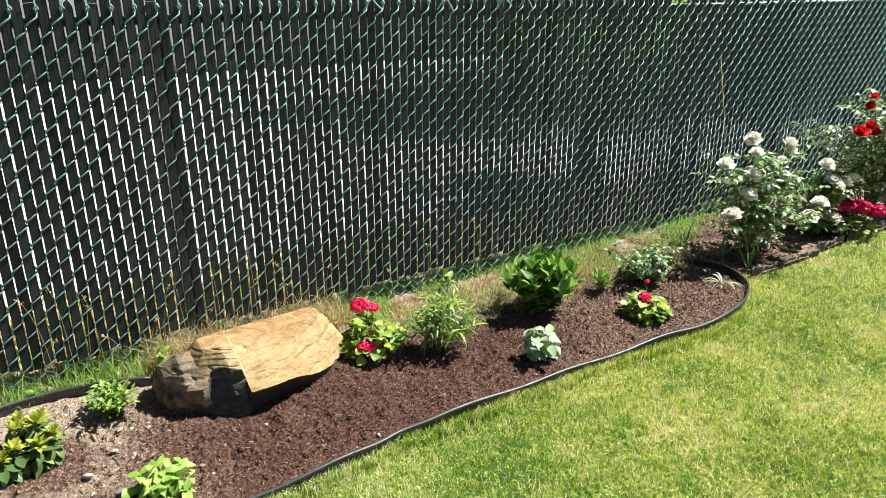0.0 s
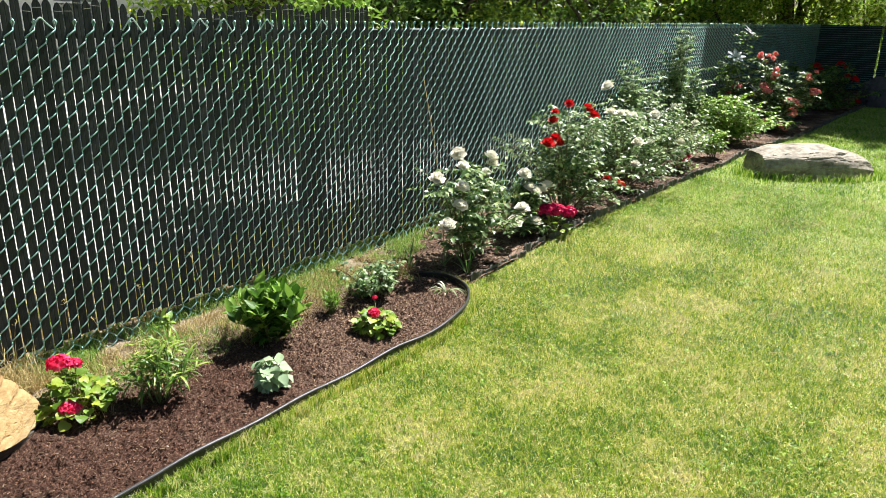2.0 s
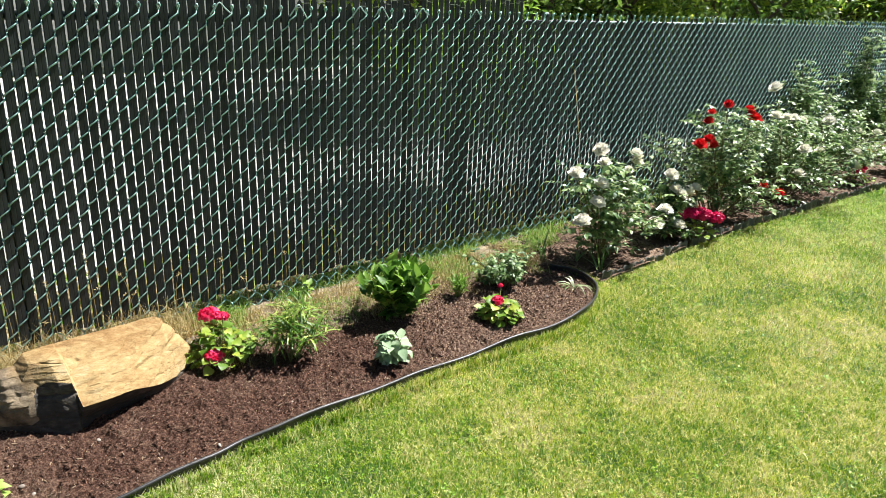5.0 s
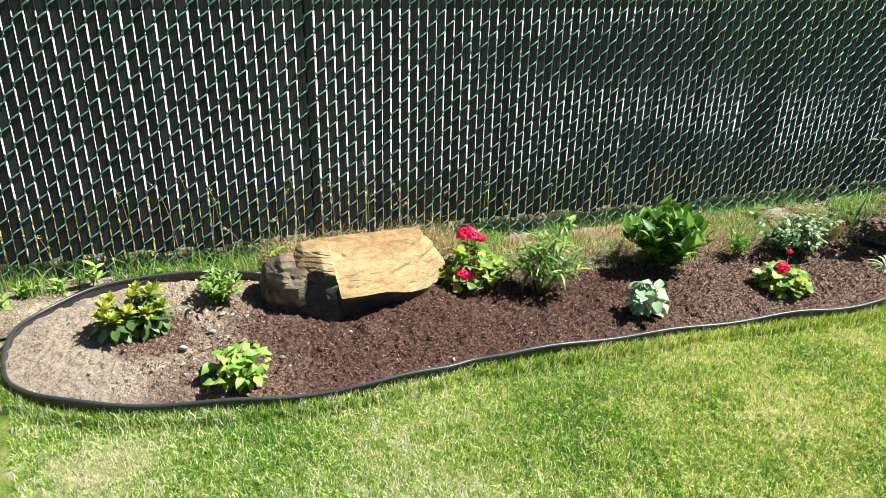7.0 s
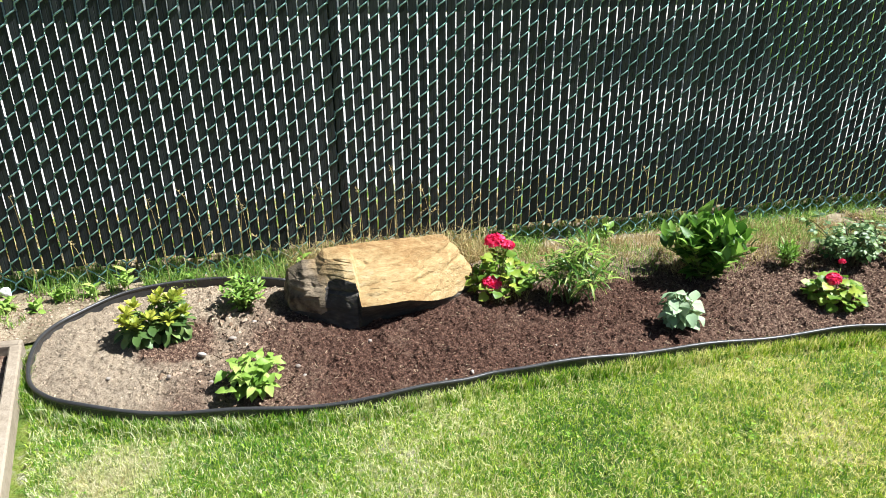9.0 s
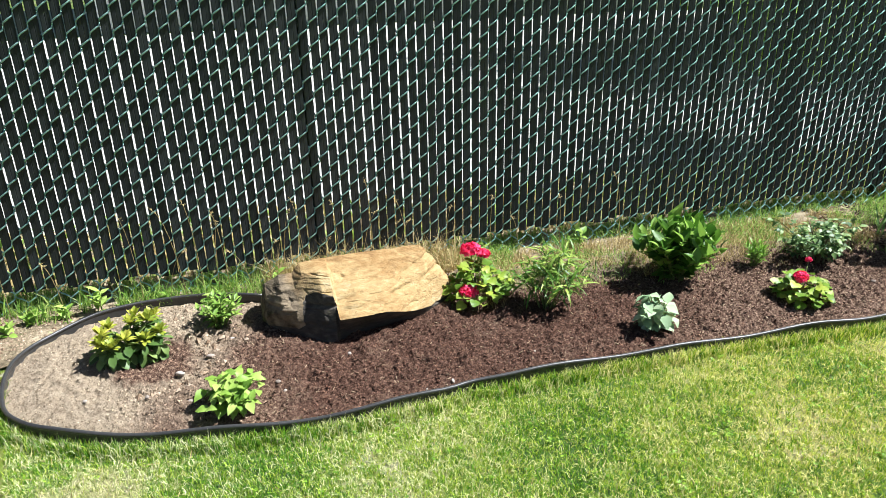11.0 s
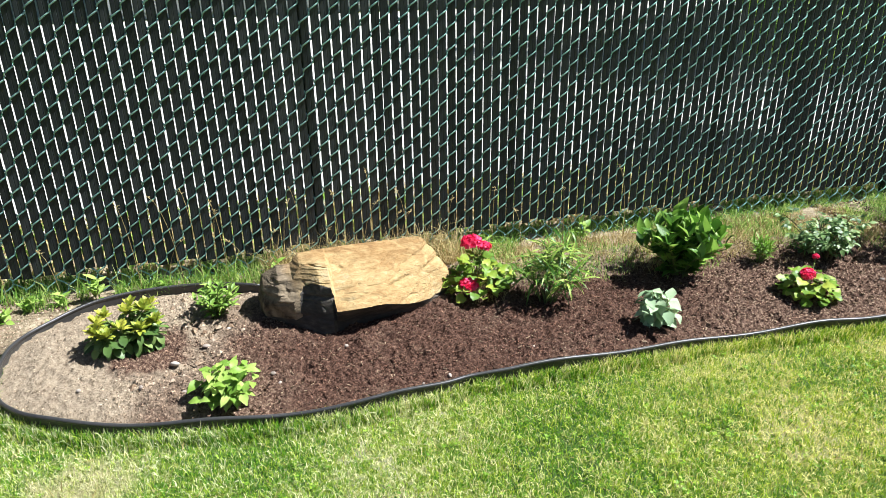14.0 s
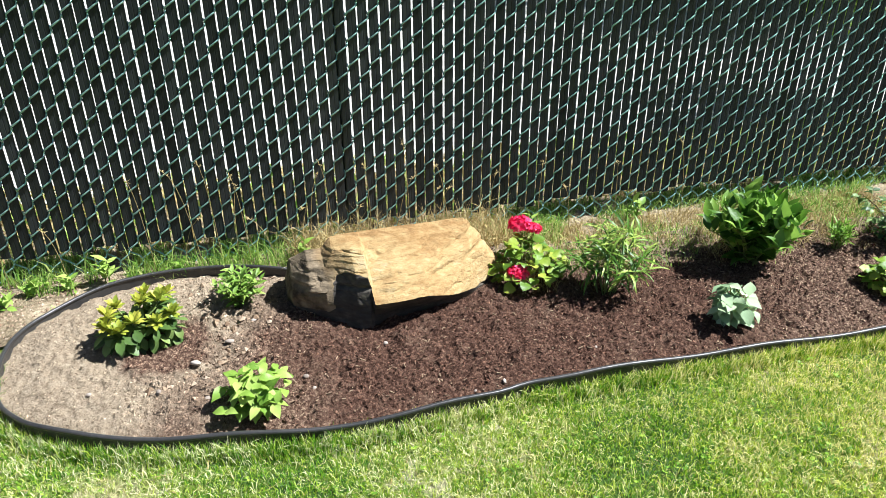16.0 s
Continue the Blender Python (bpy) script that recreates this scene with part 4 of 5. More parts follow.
def bushy_plant(name, x, y, z, label, category, leaves, stems, spread, height, per, pitch, seed, stem_mat=M_STEM, low=0.25, leaf_scale=(0.7, 1.1), tilt=(0, 0), r=0.0025, top_heavy=0.0):
    """Stems fanning out from one root, each with leaves in turn along it."""
    rng = random.Random(seed)
    t = thing(name, x, y, z, label, category)
    for i in range(stems):
        az = 2.39996 * i + rng.uniform(-0.3, 0.3)
        rr = spread * math.sqrt((i + 0.5) / stems) * rng.uniform(0.85, 1.1)
        top = height * (1 - 0.45 * (rr / spread) ** 2) * rng.uniform(0.85, 1.08)
        end = Vector((rr * math.cos(az) + tilt[0] * top, rr * math.sin(az) + tilt[1] * top, top))
        pts = bend((0.12 * end.x + rng.uniform(-0.01, 0.01), 0.12 * end.y, -0.02), end, 0.15, 6)
        stem(t, pts, r, r * 0.6, stem_mat)
        for k in range(per):
            u = low + (1 - low) * ((k + 1) / per) ** (1 - top_heavy)
            f = u * 6
            a = min(5, int(f))
            p = pts[a].lerp(pts[a + 1], f - a)
            head = math.degrees(az) - 90 + (k * 137 + rng.uniform(-30, 30))
            put("leaf", rng.choice(leaves), t, aim(p, head, rng.uniform(*pitch) + 22 * (u > 0.9), rng.uniform(-25, 25), rng.uniform(*leaf_scale)))
    return t


SMALL_LEAF = leaf_set("leaf", M_SMALL, 0.045, 0.016, "lance", (0.2, 0.5, 0.9))
bushy_plant("young_perennial", 0.34, 3.085, 0.035, "small fresh green leafy perennial in dry soil", "plant", SMALL_LEAF, 20, 0.10, 0.135, 12, (5, 50), 7)
DAHLIA_LEAF = leaf_set("leaf", M_DAHLIA, 0.058, 0.034, "ovate", (0.4, 0.8, 1.2), 0.25, 0.06)
bushy_plant("young_dahlia", 0.375, 2.49, 0.03, "young light green broad-leaved seedling by the edging", "plant", DAHLIA_LEAF, 21, 0.10, 0.135, 7, (-15, 35), 9, tilt=(0.15, 0.1))
HYD_LEAF = leaf_set("leaf", M_HYDRANGEA, 0.088, 0.047, "ovate", (0.2, 0.5, 0.9), 0.35, 0.03)
bushy_plant("hydrangea", 2.29, 2.90, 0.035, "dense glossy dark green hydrangea bush without blooms", "shrub", HYD_LEAF, 38, 0.20, 0.27, 11, (20, 68), 12, r=0.004, low=0.1)
PEONY_LEAF = leaf_set("leaf", M_PEONY, 0.100, 0.0095, "lance", (0.7, 1.2, 1.7), 0.2)
bushy_plant("peony", 1.635, 2.82, 0.035, "airy green peony with narrow drooping leaves", "plant", PEONY_LEAF, 19, 0.145, 0.25, 20, (0, 52), 15, low=0.45, tilt=(0.22, 0.2))
SAGE_LEAF = leaf_set("leaf", M_SAGE, 0.066, 0.042, "ovate", (0.5, 0.9, 1.3), 0.2, 0.04)
bushy_plant("silver_sedum", 1.96, 2.535, 0.035, "pale silvery green broad-leaved plant", "plant", SAGE_LEAF, 14, 0.075, 0.165, 7, (-45, 10), 18, low=0.3)
FERN_LEAF = leaf_set("leaf", M_BRIGHT_LEAF, 0.05, 0.009, "lance", (0.2, 0.6, 0.9))
bushy_plant("small_feathery_plant", 2.70, 2.905, 0.03, "small feathery bright green plant on a thin stem", "plant", FERN_LEAF, 14, 0.055, 0.145, 11, (10, 65), 20, low=0.4)


def geranium(x, y, label, heads, mesh_list, seed, spread=0.12, height=0.13, n=46, leaf_m=None):
    rng = random.Random(seed)
    t = thing("geranium", x, y, 0.03, label, "flower", "geraniums in the beds")
    leaves = leaf_m or GER_LEAF
    for i in range(n):
        az = 2.39996 * i
        rr = spread * math.sqrt((i + 0.5) / n)
        z = height * (1 - 0.6 * (rr / spread) ** 2) * rng.uniform(0.45, 1.0)
        p = Vector((rr * math.cos(az), rr * math.sin(az), max(0.015, z)))
        if i % 3 == 0:
            stem(t, bend((p.x * 0.2, p.y * 0.2, -0.02), p, 0.1, 4), 0.0022, 0.0016, M_STEM)
        put("leaf", rng.choice(leaves), t, aim(p, math.degrees(az) - 90 + rng.uniform(-50, 50), rng.uniform(-20, 35), rng.uniform(-25, 25), rng.uniform(0.7, 1.15)))
    for hx, hy, hz, s in heads:
        stem(t, bend((hx * 0.4, hy * 0.4, 0), (hx, hy, hz - 0.01), 0.1, 4), 0.0025, 0.002, M_STEM, "flower_stalk")
        put("flower_head", rng.choice(mesh_list), t, aim((hx, hy, hz), rng.uniform(0, 360), rng.uniform(-15, 15), rng.uniform(-12, 12), s))
    return t


GER_LEAF = leaf_set("leaf", M_GERANIUM, 0.040, 0.042, "round", (0.2, 0.6, 1.0), 0.22, 0.08)
geranium(1.40, 3.02, "red geranium with two full flower heads beside the boulder", ((0.005, 0.10, 0.185, 1.3), (0.06, 0.09, 0.165, 0.85), (-0.06, -0.07, 0.075, 1.15)), HEAD_RED, 31, 0.135, 0.17, 120)
geranium(2.69, 2.585, "low red geranium with one open head and yellow-green leaves", ((-0.02, 0.0, 0.112, 0.88), (0.07, 0.07, 0.15, 0.4)), HEAD_RED, 32, 0.105, 0.12, 90)
geranium(4.83, 2.735, "magenta geranium under the white rose", ((-0.06, 0.09, 0.15, 1.25), (-0.02, 0.03, 0.165, 1.3), (0.03, -0.04, 0.165, 1.3), (0.08, -0.11, 0.15, 1.25), (0.06, 0.0, 0.17, 1.1)), [HEAD_MAGENTA], 33, 0.15, 0.12, 44)
geranium(7.75, 2.66, "deep red geranium under the rose bushes", ((-0.06, 0.0, 0.13, 1.1), (0.06, 0.02, 0.15, 1.1)), HEAD_RED, 34, 0.13, 0.12, 24)


def arching_clump(name, x, y, n, length, width, seed, label, mat_, arch=(0.6, 1.6), pitch=(50, 85), group=""):
    rng = random.Random(seed)
    t = thing(name, x, y, 0.02, label, "plant", group)
    sets = leaf_set("leaf", mat_, length, width, "strap", (arch[0], (arch[0] + arch[1]) / 2, arch[1]), 0.3, 0, 8)
    for i in range(n):
        put("leaf", rng.choice(sets), t, aim((rng.uniform(-0.012, 0.012), rng.uniform(-0.012, 0.012), -0.01), 360 * i / n + rng.uniform(-25, 25), rng.uniform(*pitch), rng.uniform(-20, 20), rng.uniform(0.7, 1.1)))
    return t


M_VARIEGATED = leafy("variegated_leaf", (0.14, 0.24, 0.07), (0.36, 0.44, 0.22), (0.70, 0.72, 0.52), 0.45, 0.25)
arching_clump("drooping_lily", 3.34, 2.62, 11, 0.17, 0.011, 41, "small drooping plant with pale striped leaves", M_VARIEGATED, (2.6, 3.3), (84, 94))
for cx, cy, cs in ((3.72, 2.72, 42), (3.74, 2.92, 43), (3.60, 3.08, 44)):
    arching_clump("iris_clump", cx, cy, 7, 0.23, 0.013, cs, "thin clump of upright strap leaves in the mulch", M_IRIS, (0.1, 0.9), (55, 85), "strap-leaved clumps")


# ---- roses and shrubs ----
def rose_bush(name, x, y, label, spread, height, leaf_mat, n_leaf, blooms, bloom_mesh, seed, canes=9, leaf_size=0.047, low=0.25, category="rose bush", group="rose bushes along the fence", squash=1.0):
    """Canes from one root, compound leaves on twigs round them, blooms at the cane tips."""
    rng = random.Random(seed)
    t = thing(name, x, y, 0.0, label, category, group)
    tips = [Vector((b[0], b[1], b[2] - 0.015)) for b in blooms]
    for i in range(canes):
        az = 2.39996 * i + rng.uniform(-0.4, 0.4)
        rr = rng.uniform(0.3, 1.0)
        if i % 3 == 2 and spread > 0.3:
            tips.append(Vector((spread * 0.95 * math.cos(az), spread * squash * 0.95 * math.sin(az), height * rng.uniform(0.28, 0.5))))
            continue
        tips.append(Vector((spread * rr * math.cos(az), spread * squash * rr * math.sin(az), height * rng.uniform(0.7, 1.0) * (1.08 - 0.35 * rr))))
    paths = []
    for i, tip in enumerate(tips):
        root = Vector((tip.x * 0.10 + rng.uniform(-0.02, 0.02), tip.y * 0.10 + rng.uniform(-0.02, 0.02), -0.02))
        pts = bend(root, tip, rng.uniform(-0.05, 0.2), 8)
        stem(t, pts, 0.0055, 0.002, M_CANE, "cane")
        paths.append(pts)
    bm = bmesh.new()
    twigs = bmesh.new()
    made = 0
    while made < n_leaf:
        pts = rng.choice(paths)
        u = (low + (1 - low) * rng.random()) * 8
        a = min(7, int(u))
        p = pts[a].lerp(pts[a + 1], u - a)
        az = rng.uniform(0, 360)
        reach = rng.uniform(0.05, 0.17) * spread / 0.4
        d = Vector((math.cos(radians(az)), math.sin(radians(az)), rng.uniform(-0.15, 0.5)))
        q = p + d * reach
        if q.z < 0.08 or q.z > height * 1.08:
            continue
        tube(twigs, [p, (p + q) / 2 + Vector((0, 0, 0.01)), q], [0.0014, 0.0012, 0.0009], 3, False)
        s = rng.uniform(0.7, 1.25)
        for k, (off, turn) in enumerate(((0, 0), (-0.25, 65), (-0.25, -65), (-0.62, 75), (-0.62, -75))):
            b = q + d * reach * off * 0.5
            add_leaf(bm, aim(b, az - 90 + turn + rng.uniform(-12, 12), rng.uniform(-35, 30), rng.uniform(-35, 35)), leaf_size * s * (1 if k == 0 else 0.85), leaf_size * s * 0.62, rng.uniform(0.2, 0.9), 0.22, "ovate", 3)
        made += 5
    tagged(part("foliage", bm, leaf_mat, t, smooth=True), kind="stuff")
    tagged(part("twig", twigs, M_STEM, t), kind="stuff")
    for bx, by, bz, s in blooms:
        mesh_ = bloom_mesh if not isinstance(bloom_mesh, list) else rng.choice(bloom_mesh)
        out = math.degrees(math.atan2(by, bx)) - 90
        put("bloom", mesh_, t, aim((bx, by, bz), out + rng.uniform(-40, 40), 0) @ pose(0, 0, 0, rng.uniform(-35, 0), 0, 0) @ Matrix.Scale(s, 4))
    return t


rose_bush("white_rose_bush", 3.96, 2.90, "cream-white rose bush in full bloom against the fence", 0.42, 0.66, M_ROSE_LEAF, 1800,
          ((-0.182, -0.05, 0.736, 1.0), (-0.176, -0.08, 0.662, 0.85), (0.184, -0.05, 0.667, 1.0), (0.21, -0.05, 0.613, 0.95), (-0.404, -0.05, 0.617, 1), (-0.257, -0.13, 0.555, 0.9), (0.044, -0.13, 0.499, 1.0), (-0.451, -0.17, 0.361, 1.15), (-0.305, -0.15, 0.452, 0.95), (0.05, -0.1, 0.6, 0.6)), ROSE_WHITE, 51)
rose_bush("white_rose_bush", 4.68, 2.92, "smaller cream-white rose bush leaning over the geranium", 0.27, 0.42, M_ROSE_LEAF, 1200,
          ((-0.031, -0.05, 0.469, 1), (-0.031, -0.1, 0.377, 0.9), (0.116, -0.1, 0.335, 1.15), (0.234, -0.1, 0.341, 1.0), (-0.015, -0.13, 0.339, 1), (-0.222, -0.15, 0.266, 1.1), (-0.357, -0.17, 0.205, 1.1), (-0.017, -0.15, 0.12, 1.1), (0.022, -0.05, 0.424, 0.8)), ROSE_WHITE, 52, 6)
rose_bush("red_rose_bush", 5.42, 2.92, "tall red rose bush with scattered blooms against the fence", 0.52, 0.95, M_ROSE_LEAF, 2900,
          ((-0.143, -0.06, 0.912, 0.9), (0.196, -0.06, 0.844, 1.1), (0.267, -0.08, 0.766, 1.5), (0.201, -0.08, 0.809, 1.1), (-0.384, -0.06, 0.804, 1), (-0.366, -0.06, 0.868, 0.8), (-0.556, -0.11, 0.663, 1.2), (-0.445, -0.11, 0.687, 1.1), (-0.359, -0.11, 0.642, 0.9), (0.32, -0.22, 0.273, 0.9), (0.629, -0.22, 0.159, 1.3)), ROSE_RED, 53, 12)
rose_bush("cream_rose_bush", 6.75, 2.97, "dense cream and yellow rose bush above the border edging", 0.66, 0.86, M_ROSE_LEAF, 3000,
          ((-0.596, -0.05, 0.976, 1.2), (-0.625, -0.1, 0.757, 1.1), (-0.406, -0.1, 0.725, 1.1), (0.007, -0.05, 0.663, 1.1), (-0.306, -0.25, 0.474, 1.2), (0.026, -0.25, 0.43, 1.0), (0.895, -0.25, 0.327, 1.1), (0.915, -0.27, 0.187, 1.3), (-0.462, -0.3, 0.308, 1.0), (-0.15, -0.05, 0.7, 1.0)), ROSE_WHITE, 54, 14)
rose_bush("yellow_rose_bush", 7.75, 3.02, "yellow-flushed rose bush among the cream ones", 0.66, 0.76, M_ROSE_LEAF, 2700,
          ((-0.30, -0.08, 0.60, 1.3), (-0.1, -0.28, 0.33, 1.1), (0.65, -0.2, 0.26, 1.1), (0.1, -0.2, 0.50, 1.0), (0.42, -0.28, 0.46, 1.1), (0.25, -0.3, 0.30, 1.1), (0.5, 0.0, 0.62, 0.9)), [ROSE_YELLOW, ROSE_WHITE, ROSE_WHITE], 55, 12)
for cx, ch, cw, cs in ((7.55, 1.26, 0.30, 56), (8.25, 1.10, 0.38, 64), (8.95, 1.66, 0.26, 65), (9.55, 1.14, 0.40, 66)):
    rose_bush("tall_climbing_rose", cx, 3.27, "tall leafy climbing rose without blooms reaching up the fence", cw, ch, M_ROSE_LEAF, 1900, (), ROSE_WHITE, cs, 9, 0.058, 0.15, "shrub", "climbing roses on the fence", 0.5)
rose_bush("small_bright_shrub", 8.75, 2.68, "small bright yellow-green shrub by the edging", 0.20, 0.42, M_BRIGHT_LEAF, 700, (), ROSE_WHITE, 57, 8, 0.045, 0.2, "shrub", "shrubs along the fence")
rose_bush("leafy_shrub", 10.0, 2.85, "rounded light green leafy shrub", 0.60, 0.72, M_BRIGHT_LEAF, 3800, (), ROSE_WHITE, 58, 12, 0.055, 0.15, "shrub", "shrubs along the fence")
rng = random.Random(140)
coral = []
for cy, cz, n in ((0.43, 0.62, 6), (0.47, 0.50, 5), (0.16, 1.05, 5), (0.03, 1.07, 4), (-0.05, 0.78, 4), (0.04, 0.62, 5), (0.06, 0.28, 4), (-0.56, 0.83, 4), (-0.61, 0.62, 5), (-0.42, 0.45, 7), (-0.44, 0.32, 7), (-0.37, 0.15, 5), (-0.15, 0.16, 4), (-0.2, 0.2, 3)):
    for _ in range(n):
        coral.append((-0.45 + 0.55 * cz + rng.uniform(-0.12, 0.12), cy + rng.gauss(0, 0.045), max(0.1, cz + rng.gauss(0, 0.035)), rng.uniform(0.7, 1.25)))
rose_bush("coral_rose_bush", 11.75, 2.80, "large coral-pink rose bush with many clustered blooms", 0.62, 1.10, M_ROSE_LEAF, 4200, coral, HEAD_CORAL, 59, 8, 0.055)
rose_bush("white_clematis", 11.75, 3.30, "dark climbing clematis with large white star blooms", 0.45, 1.34, M_TREE_LEAF_DARK, 1500,
          ((0, -0.16, 1.38, 1.9), (-0.1, -0.02, 1.04, 2.0), (0, -0.33, 0.57, 1.6)), CLEMATIS, 60, 12, 0.06, 0.2, "climber", "shrubs along the fence", 0.35)
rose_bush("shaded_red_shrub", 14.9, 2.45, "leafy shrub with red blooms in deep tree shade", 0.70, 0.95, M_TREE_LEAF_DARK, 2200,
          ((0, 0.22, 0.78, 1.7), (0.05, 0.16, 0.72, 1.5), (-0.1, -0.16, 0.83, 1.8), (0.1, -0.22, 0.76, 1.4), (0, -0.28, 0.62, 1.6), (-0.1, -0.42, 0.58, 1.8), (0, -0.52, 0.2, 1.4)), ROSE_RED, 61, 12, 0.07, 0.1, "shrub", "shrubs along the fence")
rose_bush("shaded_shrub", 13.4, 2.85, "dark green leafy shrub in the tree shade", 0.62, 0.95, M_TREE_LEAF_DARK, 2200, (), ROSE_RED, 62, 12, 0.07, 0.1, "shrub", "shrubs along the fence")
rose_bush("young_rose_bush", 3.02, 2.87, "small grey-green rose bush without open blooms", 0.19, 0.27, M_YOUNG_ROSE, 850, (), ROSE_WHITE, 63, 9, 0.034, 0.15)


# ---- beyond the fence ----
def leaf_cloud(bm, centres, n, size, rng):
    for c, r in centres:
        for _ in range(n):
            d = Vector((rng.gauss(0, 1), rng.gauss(0, 1), rng.gauss(0, 0.8))).normalized() * r * rng.uniform(0.55, 1.05) ** 0.6
            add_leaf(bm, aim(c + d, rng.uniform(0, 360), rng.uniform(-50, 30), rng.uniform(-40, 40)), size * rng.uniform(0.7, 1.3), size * 0.55, 0.5, 0.2, "ovate", 2)


def tree(name, x, y, trunk_h, crown_r, crown_h, clumps, per, leaf, mat_, label, seed, group="trees beyond the fence", lean=(0, 0)):
    rng = random.Random(seed)
    t = thing(name, x, y, 0, label, "tree", group)
    bm = bmesh.new()
    top = Vector((lean[0], lean[1], trunk_h + crown_h * 0.55))
    r0 = 0.05 + 0.022 * (trunk_h + crown_h)
    pts = smooth_path([(0, 0, -0.2), (lean[0] * 0.2 + rng.uniform(-0.1, 0.1), lean[1] * 0.2, trunk_h * 0.5), (lean[0] * 0.6, lean[1] * 0.6, trunk_h), tuple(top)], 0.4)
    tube(bm, pts, [r0 * (1.25 - 0.95 * i / (len(pts) - 1)) for i in range(len(pts))], 10)
    centres = []
    for i in range(clumps):
        az = 2.39996 * i
        u = rng.uniform(-1, 1)
        rr = math.sqrt(max(0.05, 1 - u * u)) * rng.uniform(0.45, 1.0)
        c = Vector((lean[0] + crown_r * rr * math.cos(az), lean[1] + crown_r * rr * math.sin(az), trunk_h + crown_h * (0.5 + 0.5 * u)))
        centres.append((c, crown_r * rng.uniform(0.20, 0.34)))
        if i % 3 == 0:
            a = pts[rng.randrange(len(pts) // 3, len(pts))]
            tube(bm, [a, a.lerp(c, 0.5) + Vector((0, 0, 0.15)), c], [r0 * 0.32, r0 * 0.2, r0 * 0.07], 6)
    part("trunk", bm, M_BARK, t, smooth=True)
    bm = bmesh.new()
    leaf_cloud(bm, centres, per, leaf, rng)
    tagged(part("crown", bm, mat_, t), kind="stuff")
    return t


a = tree("leafy_tree", 15.2, 8.2, 0.1, 1.9, 3.6, 48, 170, 0.11, M_TREE_LEAF, "bushy light green tree behind the fence", 71)
b = tree("dark_tree", 12.4, 7.4, 0.1, 2.2, 4.0, 52, 170, 0.12, M_TREE_LEAF_DARK, "dense dark green tree behind the fence", 72)
c = tree("leafy_tree", 6.9, 8.6, 0.85, 1.9, 3.4, 48, 170, 0.11, M_TREE_LEAF, "bushy light green tree with a short clear trunk", 75)
d = tree("dark_tree", 9.4, 8.8, 0.85, 2.1, 3.8, 52, 170, 0.12, M_TREE_LEAF_DARK, "dense dark green tree with a short clear trunk", 76)
for src, x, y, turn, size in ((a, 18.2, 7.0, 150, 1), (a, 21.5, 6.5, 200, 1), (a, 25.0, 3.0, 20, 1), (a, 24.5, -0.6, 120, 1), (a, 25.5, -4.5, 250, 1), (b, 11.2, 6.3, 140, 1), (a, 13.9, 6.2, 10, 1), (a, 16.7, 6.3, 70, 1),
                              (a, 23.0, 4.6, 95, 1), (a, 23.2, 1.2, 300, 1), (d, 8.3, 7.6, 200, 1), (a, 29, 9, 40, 1), (a, 28.5, 2.6, 90, 1), (a, 29, -2, 190, 1), (b, 22, 12, 250, 1.7), (a, 16, 12.5, 330, 1.7), (b, 14.2, 9.5, 200, 1), (c, 10.4, 7.4, 60, 1), (a, 19.8, 9.6, 15, 1.3), (a, 26.2, 7.2, 80, 1.3), (a, 31, 5.6, 10, 1.5), (b, 11.6, 10.5, 30, 1.3)):
    copy_thing(src, pose(x, y, 0, 0, 0, turn) @ Matrix.Scale(size, 4))
tree("overhanging_shrub", 4.35, 4.7, 0.6, 0.75, 1.15, 22, 130, 0.075, M_BRIGHT_LEAF, "bright green shrub showing above the fence", 73)
# crowns set above the view so that their shade falls on the lawn's end
big = tree("shade_tree", 22.7, -1.7, 3.4, 4.4, 4.4, 100, 260, 0.36, M_TREE_LEAF, "big spreading tree added to shade the end of the lawn", 74, lean=(-3.0, 1.2))
copy_thing(big, pose(24.8, 5.2, 0, 0, 0, 25))
# unseen extra tree, added to hold southern sky light off the far fence
copy_thing(big, pose(20.5, -8.0, 0, 0, 0, 70))


